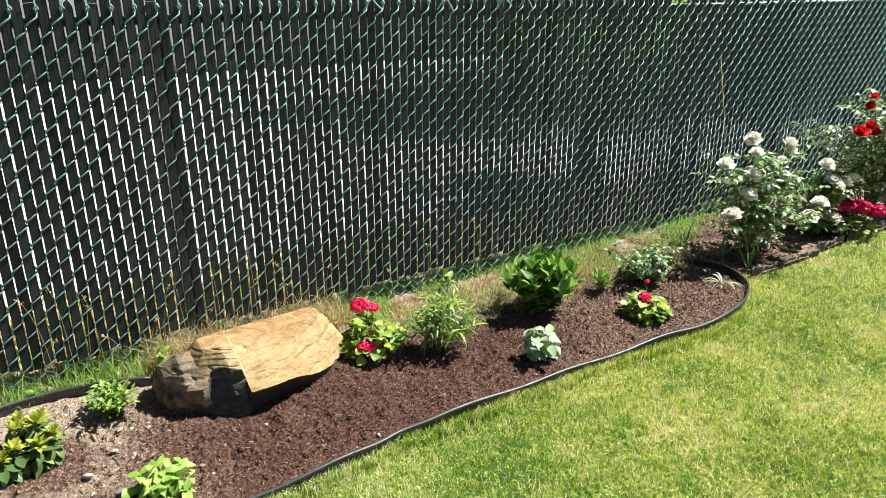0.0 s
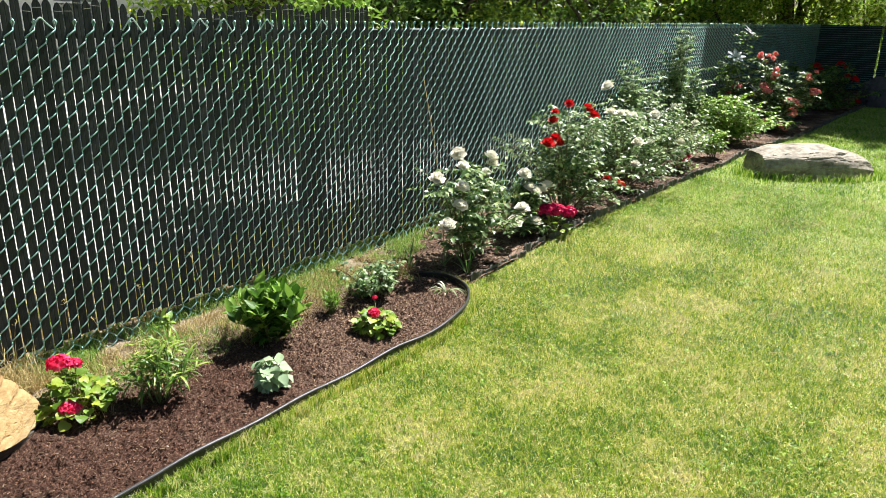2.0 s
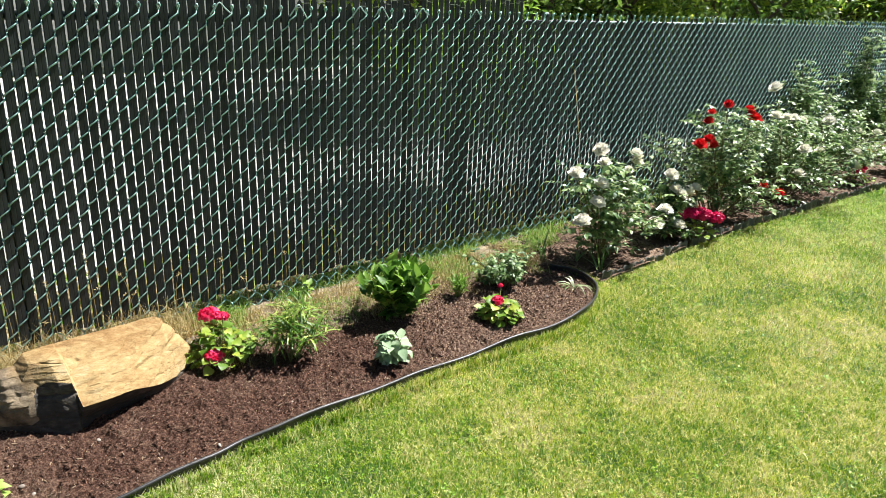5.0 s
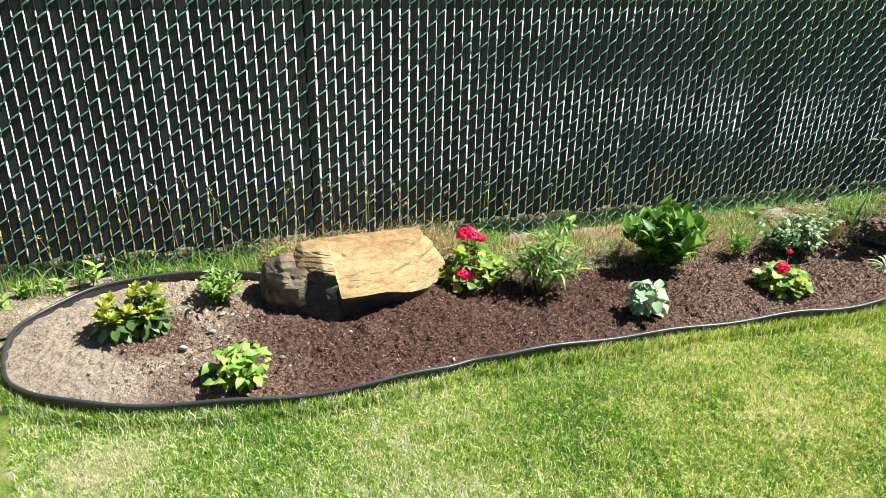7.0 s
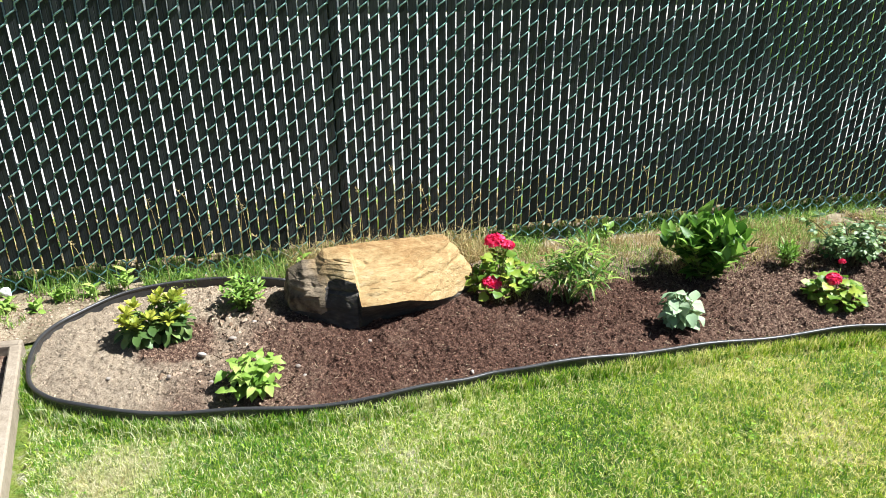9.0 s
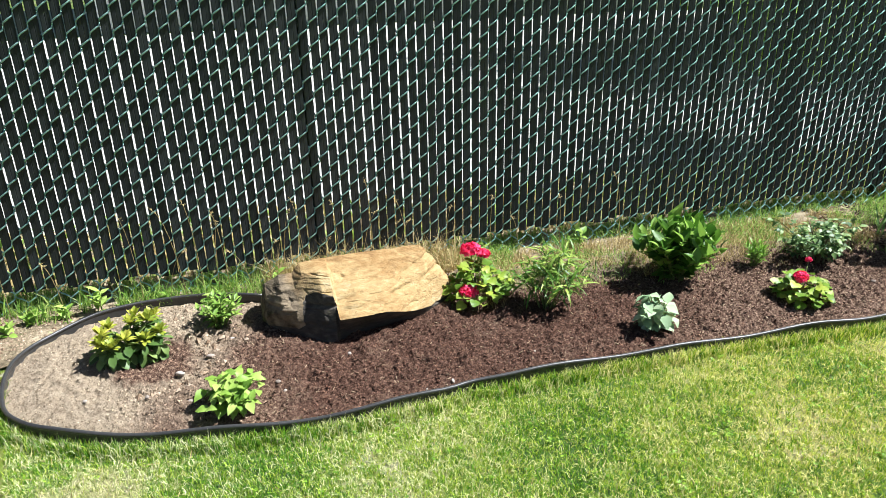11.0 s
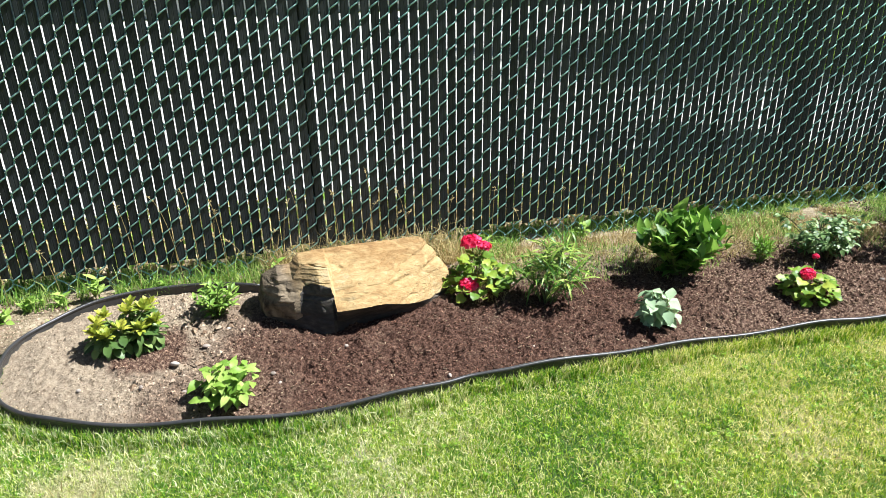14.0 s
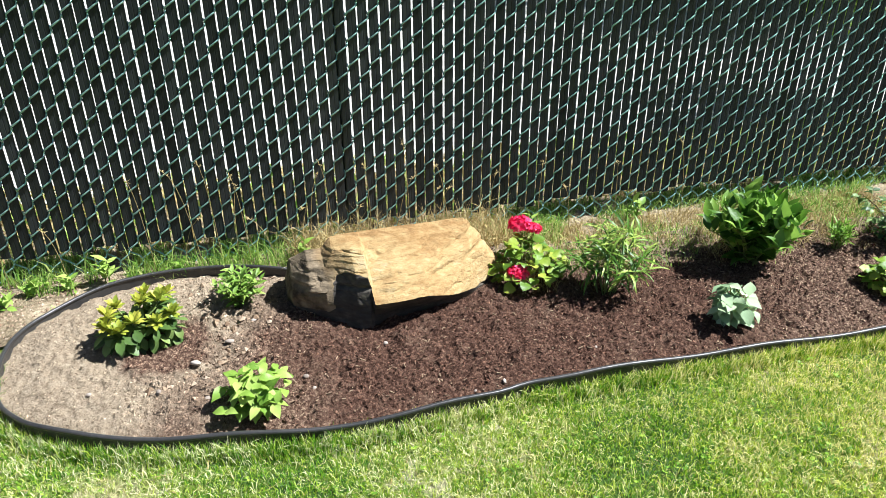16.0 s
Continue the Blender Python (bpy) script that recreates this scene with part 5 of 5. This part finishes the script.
def neighbour_house():
    t = thing("neighbour_house", -1.8, 15.0, 0, "grey clapboard house with white trim beyond the fence", "house")
    bm = bmesh.new()
    box(bm, 0, 13.2, 0.03, 6, 0, 3.4)
    part("wall", bm, M_SIDING, t)
    bm = bmesh.new()
    box(bm, 0, 13.2, -0.012, 0.028, 0, 0.16, 0.003)
    me = mesh_of(bm, "clapboard", M_SIDING)
    for i in range(20):
        put("clapboard", me, t, pose(0, 0, 0.1 + 0.158 * i, -3, 0, 0))
    for x in (0, 13.08):
        bm = bmesh.new()
        box(bm, x, x + 0.12, -0.04, 0.026, 0, 3.4, 0.004)
        part("corner_trim", bm, M_TRIM, t)
    bm = bmesh.new()
    for s, y0 in ((1, -0.5), (-1, 6.5)):
        z = 3.35
        q = [(-0.4, y0, z), (13.6, y0, z), (13.6, 3, 5.4), (-0.4, 3, 5.4)]
        top = [bm.verts.new(c) for c in q]
        low = [bm.verts.new((c[0], c[1], c[2] - 0.12)) for c in q]
        bm.faces.new(top)
        bm.faces.new(low[::-1])
        for i in range(4):
            bm.faces.new((top[i], low[i], low[(i + 1) % 4], top[(i + 1) % 4]))
    part("roof", bm, M_ROOF, t)
    for x in (9.4, 11.5):
        bm = bmesh.new()
        for x0, x1, z0, z1 in ((x, x + 1.0, 1.0, 1.09), (x, x + 1.0, 2.31, 2.4), (x, x + 0.09, 1.09, 2.31), (x + 0.91, x + 1.0, 1.09, 2.31), (x + 0.09, x + 0.91, 1.68, 1.72)):
            box(bm, x0, x1, -0.075, -0.02, z0, z1, 0.004)
        w = part("window", bm, M_TRIM, t)
        bm = bmesh.new()
        box(bm, x + 0.09, x + 0.91, -0.045, -0.035, 1.09, 2.31)
        part("pane", bm, M_GLASS, w)


neighbour_house()
bm = bmesh.new()
box(bm, -14, 11.8, 4.3, 14.6, -0.2, 0.012)
tagged(put("driveway", mesh_of(bm, "driveway", M_CONCRETE)), "pale concrete drive on the far side of the fence", "driveway", kind="structure")


# ---- timber-edged box beside the round end of the bed ----
def timber_box():
    t = thing("timber_planter_frame", 0, 0, 0, "low weathered timber frame holding dark mulch", "planter")
    for c in (((-0.465, 2.95), (-0.29, 2.10), 0.042), ((-1.6, 3.0), (-0.45, 2.97), 0.042)):
        (x0, y0), (x1, y1), w = c
        d = Vector((x1 - x0, y1 - y0, 0))
        bm = bmesh.new()
        box(bm, 0, d.length, -w / 2, w / 2, -0.05, 0.07, 0.006)
        part("board", bm, M_TIMBER, t, m=pose(x0, y0, 0, 0, 0, math.degrees(math.atan2(d.y, d.x))))
    me = sheet("mulch_fill", -1.6, -0.25, 2.0, 2.98, 0.02, lambda x, y: 0.02 + 0.03 * (fbm(x, y, 25, 3, 77) - 0.5), lambda x, y: x < -0.475 + (2.97 - y) * 0.224 - 0.03, M_MULCH)
    put("mulch_fill", me, t, label="dark bark mulch")


timber_box()


# ---- litter on the soil ----
def lumps(name, n, region, sizes, mat_, height, seed, label, flat=0.7):
    """Small faceted clods strewn over a region, as one mesh."""
    rng = np.random.default_rng(seed)
    base = np.array([(1, 0, 0), (0, 1, 0), (-1, 0, 0), (0, -1, 0), (0.1, 0.1, 1), (0, 0, -1)], float)
    tri = np.array([(0, 1, 4), (1, 2, 4), (2, 3, 4), (3, 0, 4), (1, 0, 5), (2, 1, 5), (3, 2, 5), (0, 3, 5)])
    x, y = region(rng, n)
    n = len(x)
    s = rng.uniform(0, 1, n) ** 5 * (sizes[1] - sizes[0]) + sizes[0]
    v = base[None] * (1 + rng.uniform(-0.55, 0.6, (n, len(base), 1)))
    v = v * s[:, None, None] * np.stack([np.ones(n), rng.uniform(0.6, 1, n), np.full(n, flat)], 1)[:, None]
    a = rng.uniform(0, 6.28, n)
    vx, vy = v[:, :, 0] * np.cos(a)[:, None] - v[:, :, 1] * np.sin(a)[:, None], v[:, :, 0] * np.sin(a)[:, None] + v[:, :, 1] * np.cos(a)[:, None]
    v = np.stack([vx + x[:, None], vy + y[:, None], v[:, :, 2] + (height(x, y) + s * 0.1)[:, None]], 2)
    f = tri[None] + (np.arange(n) * len(base))[:, None, None]
    return tagged(put(name, from_arrays(name, v.reshape(-1, 3), f.reshape(-1, 3), mat_)), label, "soil", kind="stuff")


def in_bed(x0, x1):
    def pick(rng, n):
        x, y = rng.uniform(x0, x1, n * 2), rng.uniform(2.34, 3.36, n * 2)
        k = inside(x, y, bed_loop)
        return x[k][:n], y[k][:n]
    return pick


lumps("soil_crumbs", 64000, in_bed(0.0, 3.5), (0.0009, 0.0072), M_CRUMB, bed_height, 1, "crumbs of dark compost on the bed")
lumps("dry_soil_crumbs", 14000, in_bed(-0.4, 0.5), (0.0006, 0.0055), M_CRUMB, bed_height, 2, "crumbs of dry tan soil at the bed's end")
lumps("pale_grit", 1800, in_bed(1.3, 3.5), (0.0010, 0.0042), M_CLOD_TAN, bed_height, 4, "pale grit among the compost")


def on_verge(rng, n):
    x, y = rng.uniform(-1.0, -0.1, n * 2), rng.uniform(3.0, 3.5, n * 2)
    k = ~inside(x, y, bed_loop) & (y > 3.1)
    return x[k][:n], y[k][:n]


def verge_height(x, y):
    return 0.006 + 0.03 * (fbm(x, y, 8, 4, 30) - 0.4)


lumps("verge_crumbs", 5000, on_verge, (0.001, 0.009), M_CLOD_TAN, verge_height, 12, "crumbs of dry tan earth beside the bed")


def round_hole(rng, n):
    """Clods thrown up round the planting hole of the shrub."""
    a, d = rng.uniform(0, 6.28, n), 0.17 + np.abs(rng.normal(0, 0.10, n))
    x, y = 0.12 + d * np.cos(a), 2.86 + d * np.sin(a)
    k = inside(x, y, bed_loop) & (x > 0.06)
    return x[k], y[k]


lumps("dry_clods", 420, round_hole, (0.003, 0.016), M_CLOD_TAN, bed_height, 7, "crumbly tan clods round the shrub's planting hole")


def chips(name, n, region, mat_, height, seed, label, size=(0.008, 0.03), wide=(0.003, 0.009)):
    """Flat slivers lying every way, as one mesh."""
    rng = np.random.default_rng(seed)
    x, y = region(rng, n)
    n = len(x)
    ln, wd = rng.uniform(size[0], size[1], n), rng.uniform(wide[0], wide[1], n)
    a, tilt = rng.uniform(0, 6.28, n), rng.uniform(-0.5, 0.5, n)
    c = np.array([(-1, -1, 0), (1, -0.7, 0), (0.9, 1, 0), (-0.8, 0.8, 0), (-0.8, -0.8, -1), (0.9, -0.6, -1), (0.8, 0.9, -1), (-0.8, 0.7, -1)], float)
    f = np.array([(0, 1, 2, 3), (4, 7, 6, 5), (0, 4, 5, 1), (1, 5, 6, 2), (2, 6, 7, 3), (3, 7, 4, 0)])
    lx, ly = c[None, :, 0] * ln[:, None] / 2, c[None, :, 1] * wd[:, None] / 2
    vx, vy = lx * np.cos(a)[:, None] - ly * np.sin(a)[:, None] + x[:, None], lx * np.sin(a)[:, None] + ly * np.cos(a)[:, None] + y[:, None]
    vz = (height(x, y) + 0.004)[:, None] + lx * tilt[:, None] + c[None, :, 2] * 0.003
    v = np.stack([vx, vy, vz], 2).reshape(-1, 3)
    return tagged(put(name, from_arrays(name, v, (f[None] + (np.arange(n) * 8)[:, None, None]).reshape(-1, 4), mat_)), label, "mulch", kind="stuff")


def in_mulch(rng, n):
    x, y = 3.5 + 8.5 * rng.uniform(0, 1, n * 2) ** 1.6, rng.uniform(2.1, 3.5, n * 2)
    k = (y > np.interp(x, border_x, border_y) + 0.02) & ~inside(x, y, bed_loop)
    return x[k][:n], y[k][:n]


chips("bark_chips", 6500, in_mulch, M_CHIP, mulch_height, 5, "loose bark chips on the mulch")
chips("bed_litter", 2600, in_bed(0.2, 3.5), M_LITTER, bed_height, 6, "bits of bark and twig on the compost", (0.004, 0.019), (0.0012, 0.004))
chips("bed_litter", 1500, in_bed(2.0, 3.5), M_CHIP, bed_height, 9, "pale bark bits on the compost", (0.003, 0.012), (0.0015, 0.005))
rng = random.Random(8)
bm = bmesh.new()
bmesh.ops.create_icosphere(bm, subdivisions=2, radius=1)
for v in bm.verts:
    v.co *= 1 + 0.45 * noise.noise(v.co * 2.3)
pebble_mesh = mesh_of(bm, "pebble", M_PEBBLE, True)
for x, y, s in ((0.53, 2.60, 0.013), (0.55, 2.54, 0.010), (0.80, 2.72, 0.012), (1.12, 2.44, 0.013), (0.20, 2.74, 0.022), (0.30, 2.86, 0.02), (0.10, 2.62, 0.012), (1.46, 2.52, 0.008), (2.75, 2.52, 0.011), (3.1, 2.62, 0.014), (0.24, 2.56, 0.012), (-0.1, 2.66, 0.01), (0.38, 2.97, 0.014), (1.55, 3.02, 0.02), (1.02, 2.42, 0.008)):
    z = float(bed_height(np.array([x]), np.array([y]))[0])
    tagged(put("pebble", pebble_mesh, m=Matrix.LocRotScale((x, y, z + s * 0.3), Euler((rng.uniform(0, 1), 0, rng.uniform(0, 6))), (s * 0.75, s * 0.6, s * 0.4))), "small pale pebble lying on the soil", "pebble", "pebbles in the bed")


# ---- grass ----
def blades(name, x, y, z, length, width, bend_, mat_, label, seed, two=True, category="grass"):
    """Single blades rooted at the points, each leaning its own way."""
    rng = np.random.default_rng(seed)
    n = len(x)
    a, d = rng.uniform(0, 6.28, n), rng.uniform(0, 6.28, n)
    wx, wy = np.cos(a) * width / 2, np.sin(a) * width / 2
    lean = bend_ * rng.uniform(0.15, 1.0, n)
    dx, dy = np.cos(d) * lean, np.sin(d) * lean
    root = np.stack([x, y, z], 1)
    side = np.stack([wx, wy, np.zeros(n)], 1)
    mid = root + np.stack([dx * length * 0.35, dy * length * 0.35, length * 0.58], 1)
    tip = root + np.stack([dx * length, dy * length, length * np.sqrt(np.maximum(0.1, 1 - lean ** 2 * 0.8))], 1)
    if two:
        v = np.stack([root - side, root + side, mid + side * 0.8, mid - side * 0.8, tip], 1)
        f = np.array([(0, 1, 2), (0, 2, 3), (3, 2, 4)])
    else:
        v = np.stack([root - side, root + side, tip], 1)
        f = np.array([(0, 1, 2)])
    k = v.shape[1]
    me = from_arrays(name, v.reshape(-1, 3), (f[None] + (np.arange(n) * k)[:, None, None]).reshape(-1, 3), mat_)
    return tagged(put(name, me), label, category, kind="stuff")


def on_lawn(rng, n, x0, x1, y0, y1):
    x, y = rng.uniform(x0, x1, n), rng.uniform(y0, y1, n)
    lim = np.where(x > 3.5, np.interp(x, border_x, border_y) - 0.012, 3.6)
    k = (y < lim) & ~inside(x, y, outer_loop) & ~((x < -0.2) & (x > -1.62) & (y > 2.0) & (y < 3.02) & (x < -0.42 + (2.97 - y) * 0.224)) & ~((x < 3.6) & (y > 2.96))
    return x[k], y[k]


outer_loop = [(p.x, p.y) for p in edge_path] + [(3.3, 3.3), (0.5, 3.6)]
g = np.random.default_rng(2)


def turf(name, count, x0, x1, y0, y1, ln, wd, seed, two, gap=0.0):
    x, y = on_lawn(g, count, x0, x1, y0, y1)
    thin = fbm(x, y, 3.0, 3, 50)
    keep = g.uniform(0, 1, len(x)) > gap * (thin > 0.56)
    x, y = x[keep], y[keep]
    tall = 0.75 + 0.6 * fbm(x, y, 2.5, 3, 60)
    l = g.uniform(ln[0], ln[1], len(x)) * tall
    blades(name, x, y, np.full(len(x), -0.002), l, g.uniform(wd[0], wd[1], len(x)), 1.5, M_BLADE, "short mown lawn grass, bright green with straw-coloured patches", seed, two)


turf("lawn_grass", 480000, -0.9, 3.6, -0.1, 2.75, (0.011, 0.029), (0.0017, 0.0034), 11, True, 0.35)
# pale dead stems lying flat in the turf, thickest in patches
x, y = on_lawn(g, 55000, -0.9, 7.6, -0.1, 2.75)
k = g.uniform(0, 1, len(x)) < 0.12 + 1.6 * np.clip(fbm(x, y, 4.0, 4, 51, 0.7) - 0.48, 0, 0.5)
x, y = x[k], y[k]
blades("lawn_thatch", x, y, g.uniform(0.006, 0.014, len(x)), g.uniform(0.02, 0.045, len(x)) * (1 + 0.15 * np.clip(x - 2, 0, 6)), g.uniform(0.002, 0.0032, len(x)) * (1 + 0.2 * np.clip(x - 2, 0, 6)), 1.7, M_STRAW, "pale dead grass stems lying in the lawn", 19, False)
# clover and other broad leaves among the blades, in patches
x, y = on_lawn(g, 38000, -0.9, 7.6, -0.1, 2.75)
k = g.uniform(0, 1, len(x)) < 0.05 + 1.3 * np.clip(fbm(x, y, 3.2, 4, 58, 0.7) - 0.5, 0, 0.5)
x, y = x[k], y[k]
n = len(x)
far = 1 + 0.12 * np.clip(x - 2, 0, 6)
v = []
for i in range(3):
    a = g.uniform(0, 6.28, n) if i == 0 else a + 2.09
    r = g.uniform(0.006, 0.011, n) * far
    z = g.uniform(0.012, 0.026, n)
    up = g.uniform(-0.003, 0.005, n)
    ca, sa = np.cos(a), np.sin(a)
    v += [np.stack([x, y, z], 1), np.stack([x + r * (0.6 * ca - 0.5 * sa), y + r * (0.6 * sa + 0.5 * ca), z + up], 1), np.stack([x + r * ca, y + r * sa, z + up], 1), np.stack([x + r * (0.6 * ca + 0.5 * sa), y + r * (0.6 * sa - 0.5 * ca), z + up * 0.5], 1)]
v = np.stack(v, 1).reshape(-1, 3)
tagged(put("lawn_clover", from_arrays("lawn_clover", v, np.arange(len(v)).reshape(-1, 4), M_CLOVER)), "patches of small clover leaves in the lawn", "clover", kind="stuff")
turf("lawn_grass", 230000, 3.6, 7.6, -0.1, 2.75, (0.014, 0.034), (0.003, 0.0055), 12, False, 0.3)
turf("lawn_grass", 60000, -4.5, -0.9, -2.5, 2.9, (0.018, 0.04), (0.004, 0.008), 16, False, 0.3)
turf("lawn_grass", 70000, -0.9, 7.6, -2.5, -0.1, (0.018, 0.04), (0.004, 0.008), 17, False, 0.3)
turf("lawn_grass", 200000, 7.6, 20, -0.6, 2.6, (0.022, 0.05), (0.005, 0.011), 13, False, 0.2)


def along_edge(count, seed):
    """Longer tufts where the mower cannot reach, against the edging and round the boulder."""
    r = np.random.default_rng(seed)
    i = r.integers(0, len(edge_path), count)
    px, py = np.array([p.x for p in edge_path])[i], np.array([p.y for p in edge_path])[i]
    out = np.stack([px - np.clip(px, -0.05, 3.2), py - np.where(py < 2.85, 2.95, 2.75)], 1)
    out /= np.linalg.norm(out, axis=1, keepdims=True)
    d = 0.011 + np.abs(r.normal(0, 0.020, count))
    x, y = px + out[:, 0] * d + r.normal(0, 0.01, count), py + out[:, 1] * d
    k = ~inside(x, y, bed_loop) & (y < 2.9)
    return x[k], y[k]


x, y = along_edge(17000, 3)
blades("edge_grass", x, y, np.zeros(len(x)), g.uniform(0.026, 0.066, len(x)), g.uniform(0.002, 0.0036, len(x)), 0.8, M_BLADE, "longer grass tufts along the edging", 14)
th = g.uniform(0, 6.28, 1600)
u = np.cos(th) * 0.76 + g.normal(0, 0.03, 1600)
w = np.sin(th) * 0.40 + g.normal(0, 0.03, 1600)
c, s = math.cos(radians(-51.5)), math.sin(radians(-51.5))
blades("edge_grass", 8.13 + (u + 0.7) * c - w * s, 2.16 + (u + 0.7) * s + w * c, np.zeros(1600), g.uniform(0.04, 0.11, 1600), g.uniform(0.004, 0.008, 1600), 0.7, M_BLADE, "longer grass round the lawn boulder", 15)


def verge(n, x0, x1, y0, y1, ln, wd, bend_, mat_, label, seed, name="verge_grass", thin=0.42):
    r = np.random.default_rng(seed)
    x, y = r.uniform(x0, x1, n), r.uniform(y0, y1, n)
    k = (fbm(x, y, 5, 3, seed) > thin) & ~inside(x, y, bed_loop)
    x, y = x[k], y[k]
    blades(name, x, y, np.full(len(x), 0.0), r.uniform(ln[0], ln[1], len(x)) * (0.6 + 0.8 * r.uniform(0, 1, len(x)) ** 2), r.uniform(wd[0], wd[1], len(x)), bend_, mat_, label, seed)


verge(9000, -2.4, 0.6, 3.36, 3.66, (0.04, 0.13), (0.003, 0.006), 0.9, M_WILD, "uncut green grass along the fence foot", 21)
verge(17000, 1.2, 4.0, 3.2, 3.66, (0.025, 0.10), (0.0025, 0.005), 1.2, M_WILD, "uncut green grass along the fence foot", 22, thin=0.46)
verge(7000, -2.4, -0.3, 3.03, 3.45, (0.02, 0.06), (0.003, 0.006), 0.9, M_WILD, "sparse grass on bare soil beside the bed", 23, thin=0.52)
verge(8000, 0.55, 1.45, 3.22, 3.52, (0.06, 0.19), (0.002, 0.0035), 1.0, M_STRAW, "dead straw-coloured grass behind the boulder", 24, "dry_grass", 0.3)
verge(24000, 1.25, 3.6, 3.02, 3.45, (0.02, 0.075), (0.002, 0.0035), 1.0, M_STRAW, "dead straw-coloured grass on the verge", 25, "dry_grass", 0.30)
verge(11000, 1.25, 3.4, 3.0, 3.3, (0.012, 0.05), (0.002, 0.0045), 1.1, M_WILD, "low green weeds between the bed and the fence", 33, thin=0.4)
verge(6000, 4.0, 12.0, 3.40, 3.60, (0.04, 0.12), (0.004, 0.007), 0.9, M_WILD, "uncut green grass along the fence foot", 26)
verge(26000, -10, 20, 3.65, 4.5, (0.04, 0.10), (0.008, 0.014), 0.9, M_WILD, "rough grass on the far side of the fence", 27, thin=0.3)
verge(40000, -10, 12, 3.62, 4.5, (0.03, 0.08), (0.008, 0.014), 1.0, M_STRAW, "dry grass on the far side of the fence", 28, "dry_grass", 0.25)

# dead stems and short sprouts creeping from the verge into the bed's back edge
for n, mat_, ln, lean_, label, seed, nm in ((7000, M_STRAW, (0.02, 0.06), 1.6, "dead grass stems lying on the back of the bed", 31, "dry_grass"), (5000, M_WILD, (0.012, 0.05), 1.0, "short green sprouts on the back of the bed", 32, "verge_grass")):
    r = np.random.default_rng(seed)
    x, y = r.uniform(1.25, 3.45, n), r.uniform(2.86, 3.2, n)
    k = (fbm(x, y, 5, 3, seed) + 1.1 * (y - 3.05) > 0.46) & (r.uniform(0, 1, n) < 0.35 + 2.2 * (y - 2.86))
    x, y = x[k], y[k]
    blades(nm, x, y, bed_height(x, y) + 0.002, r.uniform(ln[0], ln[1], len(x)), r.uniform(0.0018, 0.0032, len(x)), lean_, mat_, label, seed)


def seed_grasses():
    """Tall wiry grass stalks with open seed heads, standing before the slats."""
    rng = random.Random(77)
    spots = [(0.02, 3.42), (0.12, 3.45), (0.2, 3.40), (0.27, 3.44), (0.33, 3.46), (0.38, 3.42), (0.48, 3.44), (0.62, 3.45), (0.72, 3.44), (0.80, 3.42), (0.88, 3.46), (0.97, 3.43), (1.03, 3.40), (1.10, 3.44), (1.2, 3.42), (1.38, 3.45), (1.6, 3.43), (1.75, 3.42), (1.98, 3.45), (2.3, 3.42), (-0.3, 3.44), (-0.5, 3.42), (0.55, 3.41), (1.15, 3.46)]
    for x, y in spots:
        h = rng.uniform(0.22, 0.50)
        t = thing("seed_grass", x, y, 0, "tall dry grass stalk with a loose seed head before the fence", "grass", "tall grass stalks at the fence")
        dx, dy = rng.uniform(-0.12, 0.12), rng.uniform(-0.04, 0.03)
        pts = bend((0, 0, -0.01), (dx, dy, h), 0.3, 6)
        stem(t, pts, 0.0014, 0.0008, M_STRAW, "stalk")
        bm = bmesh.new()
        for i in range(14):
            p = pts[5].lerp(pts[6], i / 13)
            add_leaf(bm, aim(p, rng.uniform(0, 360), rng.uniform(10, 70)), rng.uniform(0.008, 0.022), 0.0028, 0.5, 0.1, "lance", 2)
        part("seed_head", bm, M_STRAW, t)


seed_grasses()


def broad_weed(x, y, seed, h=0.12):
    leaves = leaf_set("leaf", M_DAHLIA, 0.06, 0.03, "ovate", (0.2, 0.5, 0.9), 0.2)
    bushy_plant("broadleaf_weed", x, y, 0.0, "single bright broad-leaved weed at the fence foot", "weed", leaves, 3, 0.03, h, 5, (10, 60), seed, low=0.2)


for i, (x, y, h) in enumerate(((-0.16, 3.42, 0.12), (0.58, 3.33, 0.15), (-0.42, 3.40, 0.06), (-0.5, 3.33, 0.04), (-0.62, 3.38, 0.05), (-0.3, 3.42, 0.05), (2.05, 3.38, 0.14), (1.55, 3.40, 0.12), (0.1, 3.43, 0.06))):
    broad_weed(x, y, 90 + i, h)


# a scrap of white plastic caught at the fence foot
bm = bmesh.new()
bmesh.ops.create_icosphere(bm, subdivisions=3, radius=0.024)
for v in bm.verts:
    v.co *= 1 + 0.5 * noise.noise(v.co * 60)
    v.co.y *= 0.5
tagged(put("plastic_scrap", mesh_of(bm, "plastic_scrap", M_TRIM, True), m=pose(-0.66, 3.5, 0.03)), "crumpled white plastic scrap at the fence foot", "litter")


# a thin dry cane leaning against the fence behind the white rose
cane = thing("plant_stake", 4.10, 3.17, 0, "thin pale dry cane leaning against the fence", "stake")
stem(cane, [(0.0, 0.0, -0.02), (0.03, 0.07, 0.40), (0.065, 0.15, 0.72), (0.14, 0.30, 1.14)], 0.0034, 0.0022, M_STRAW, "cane")
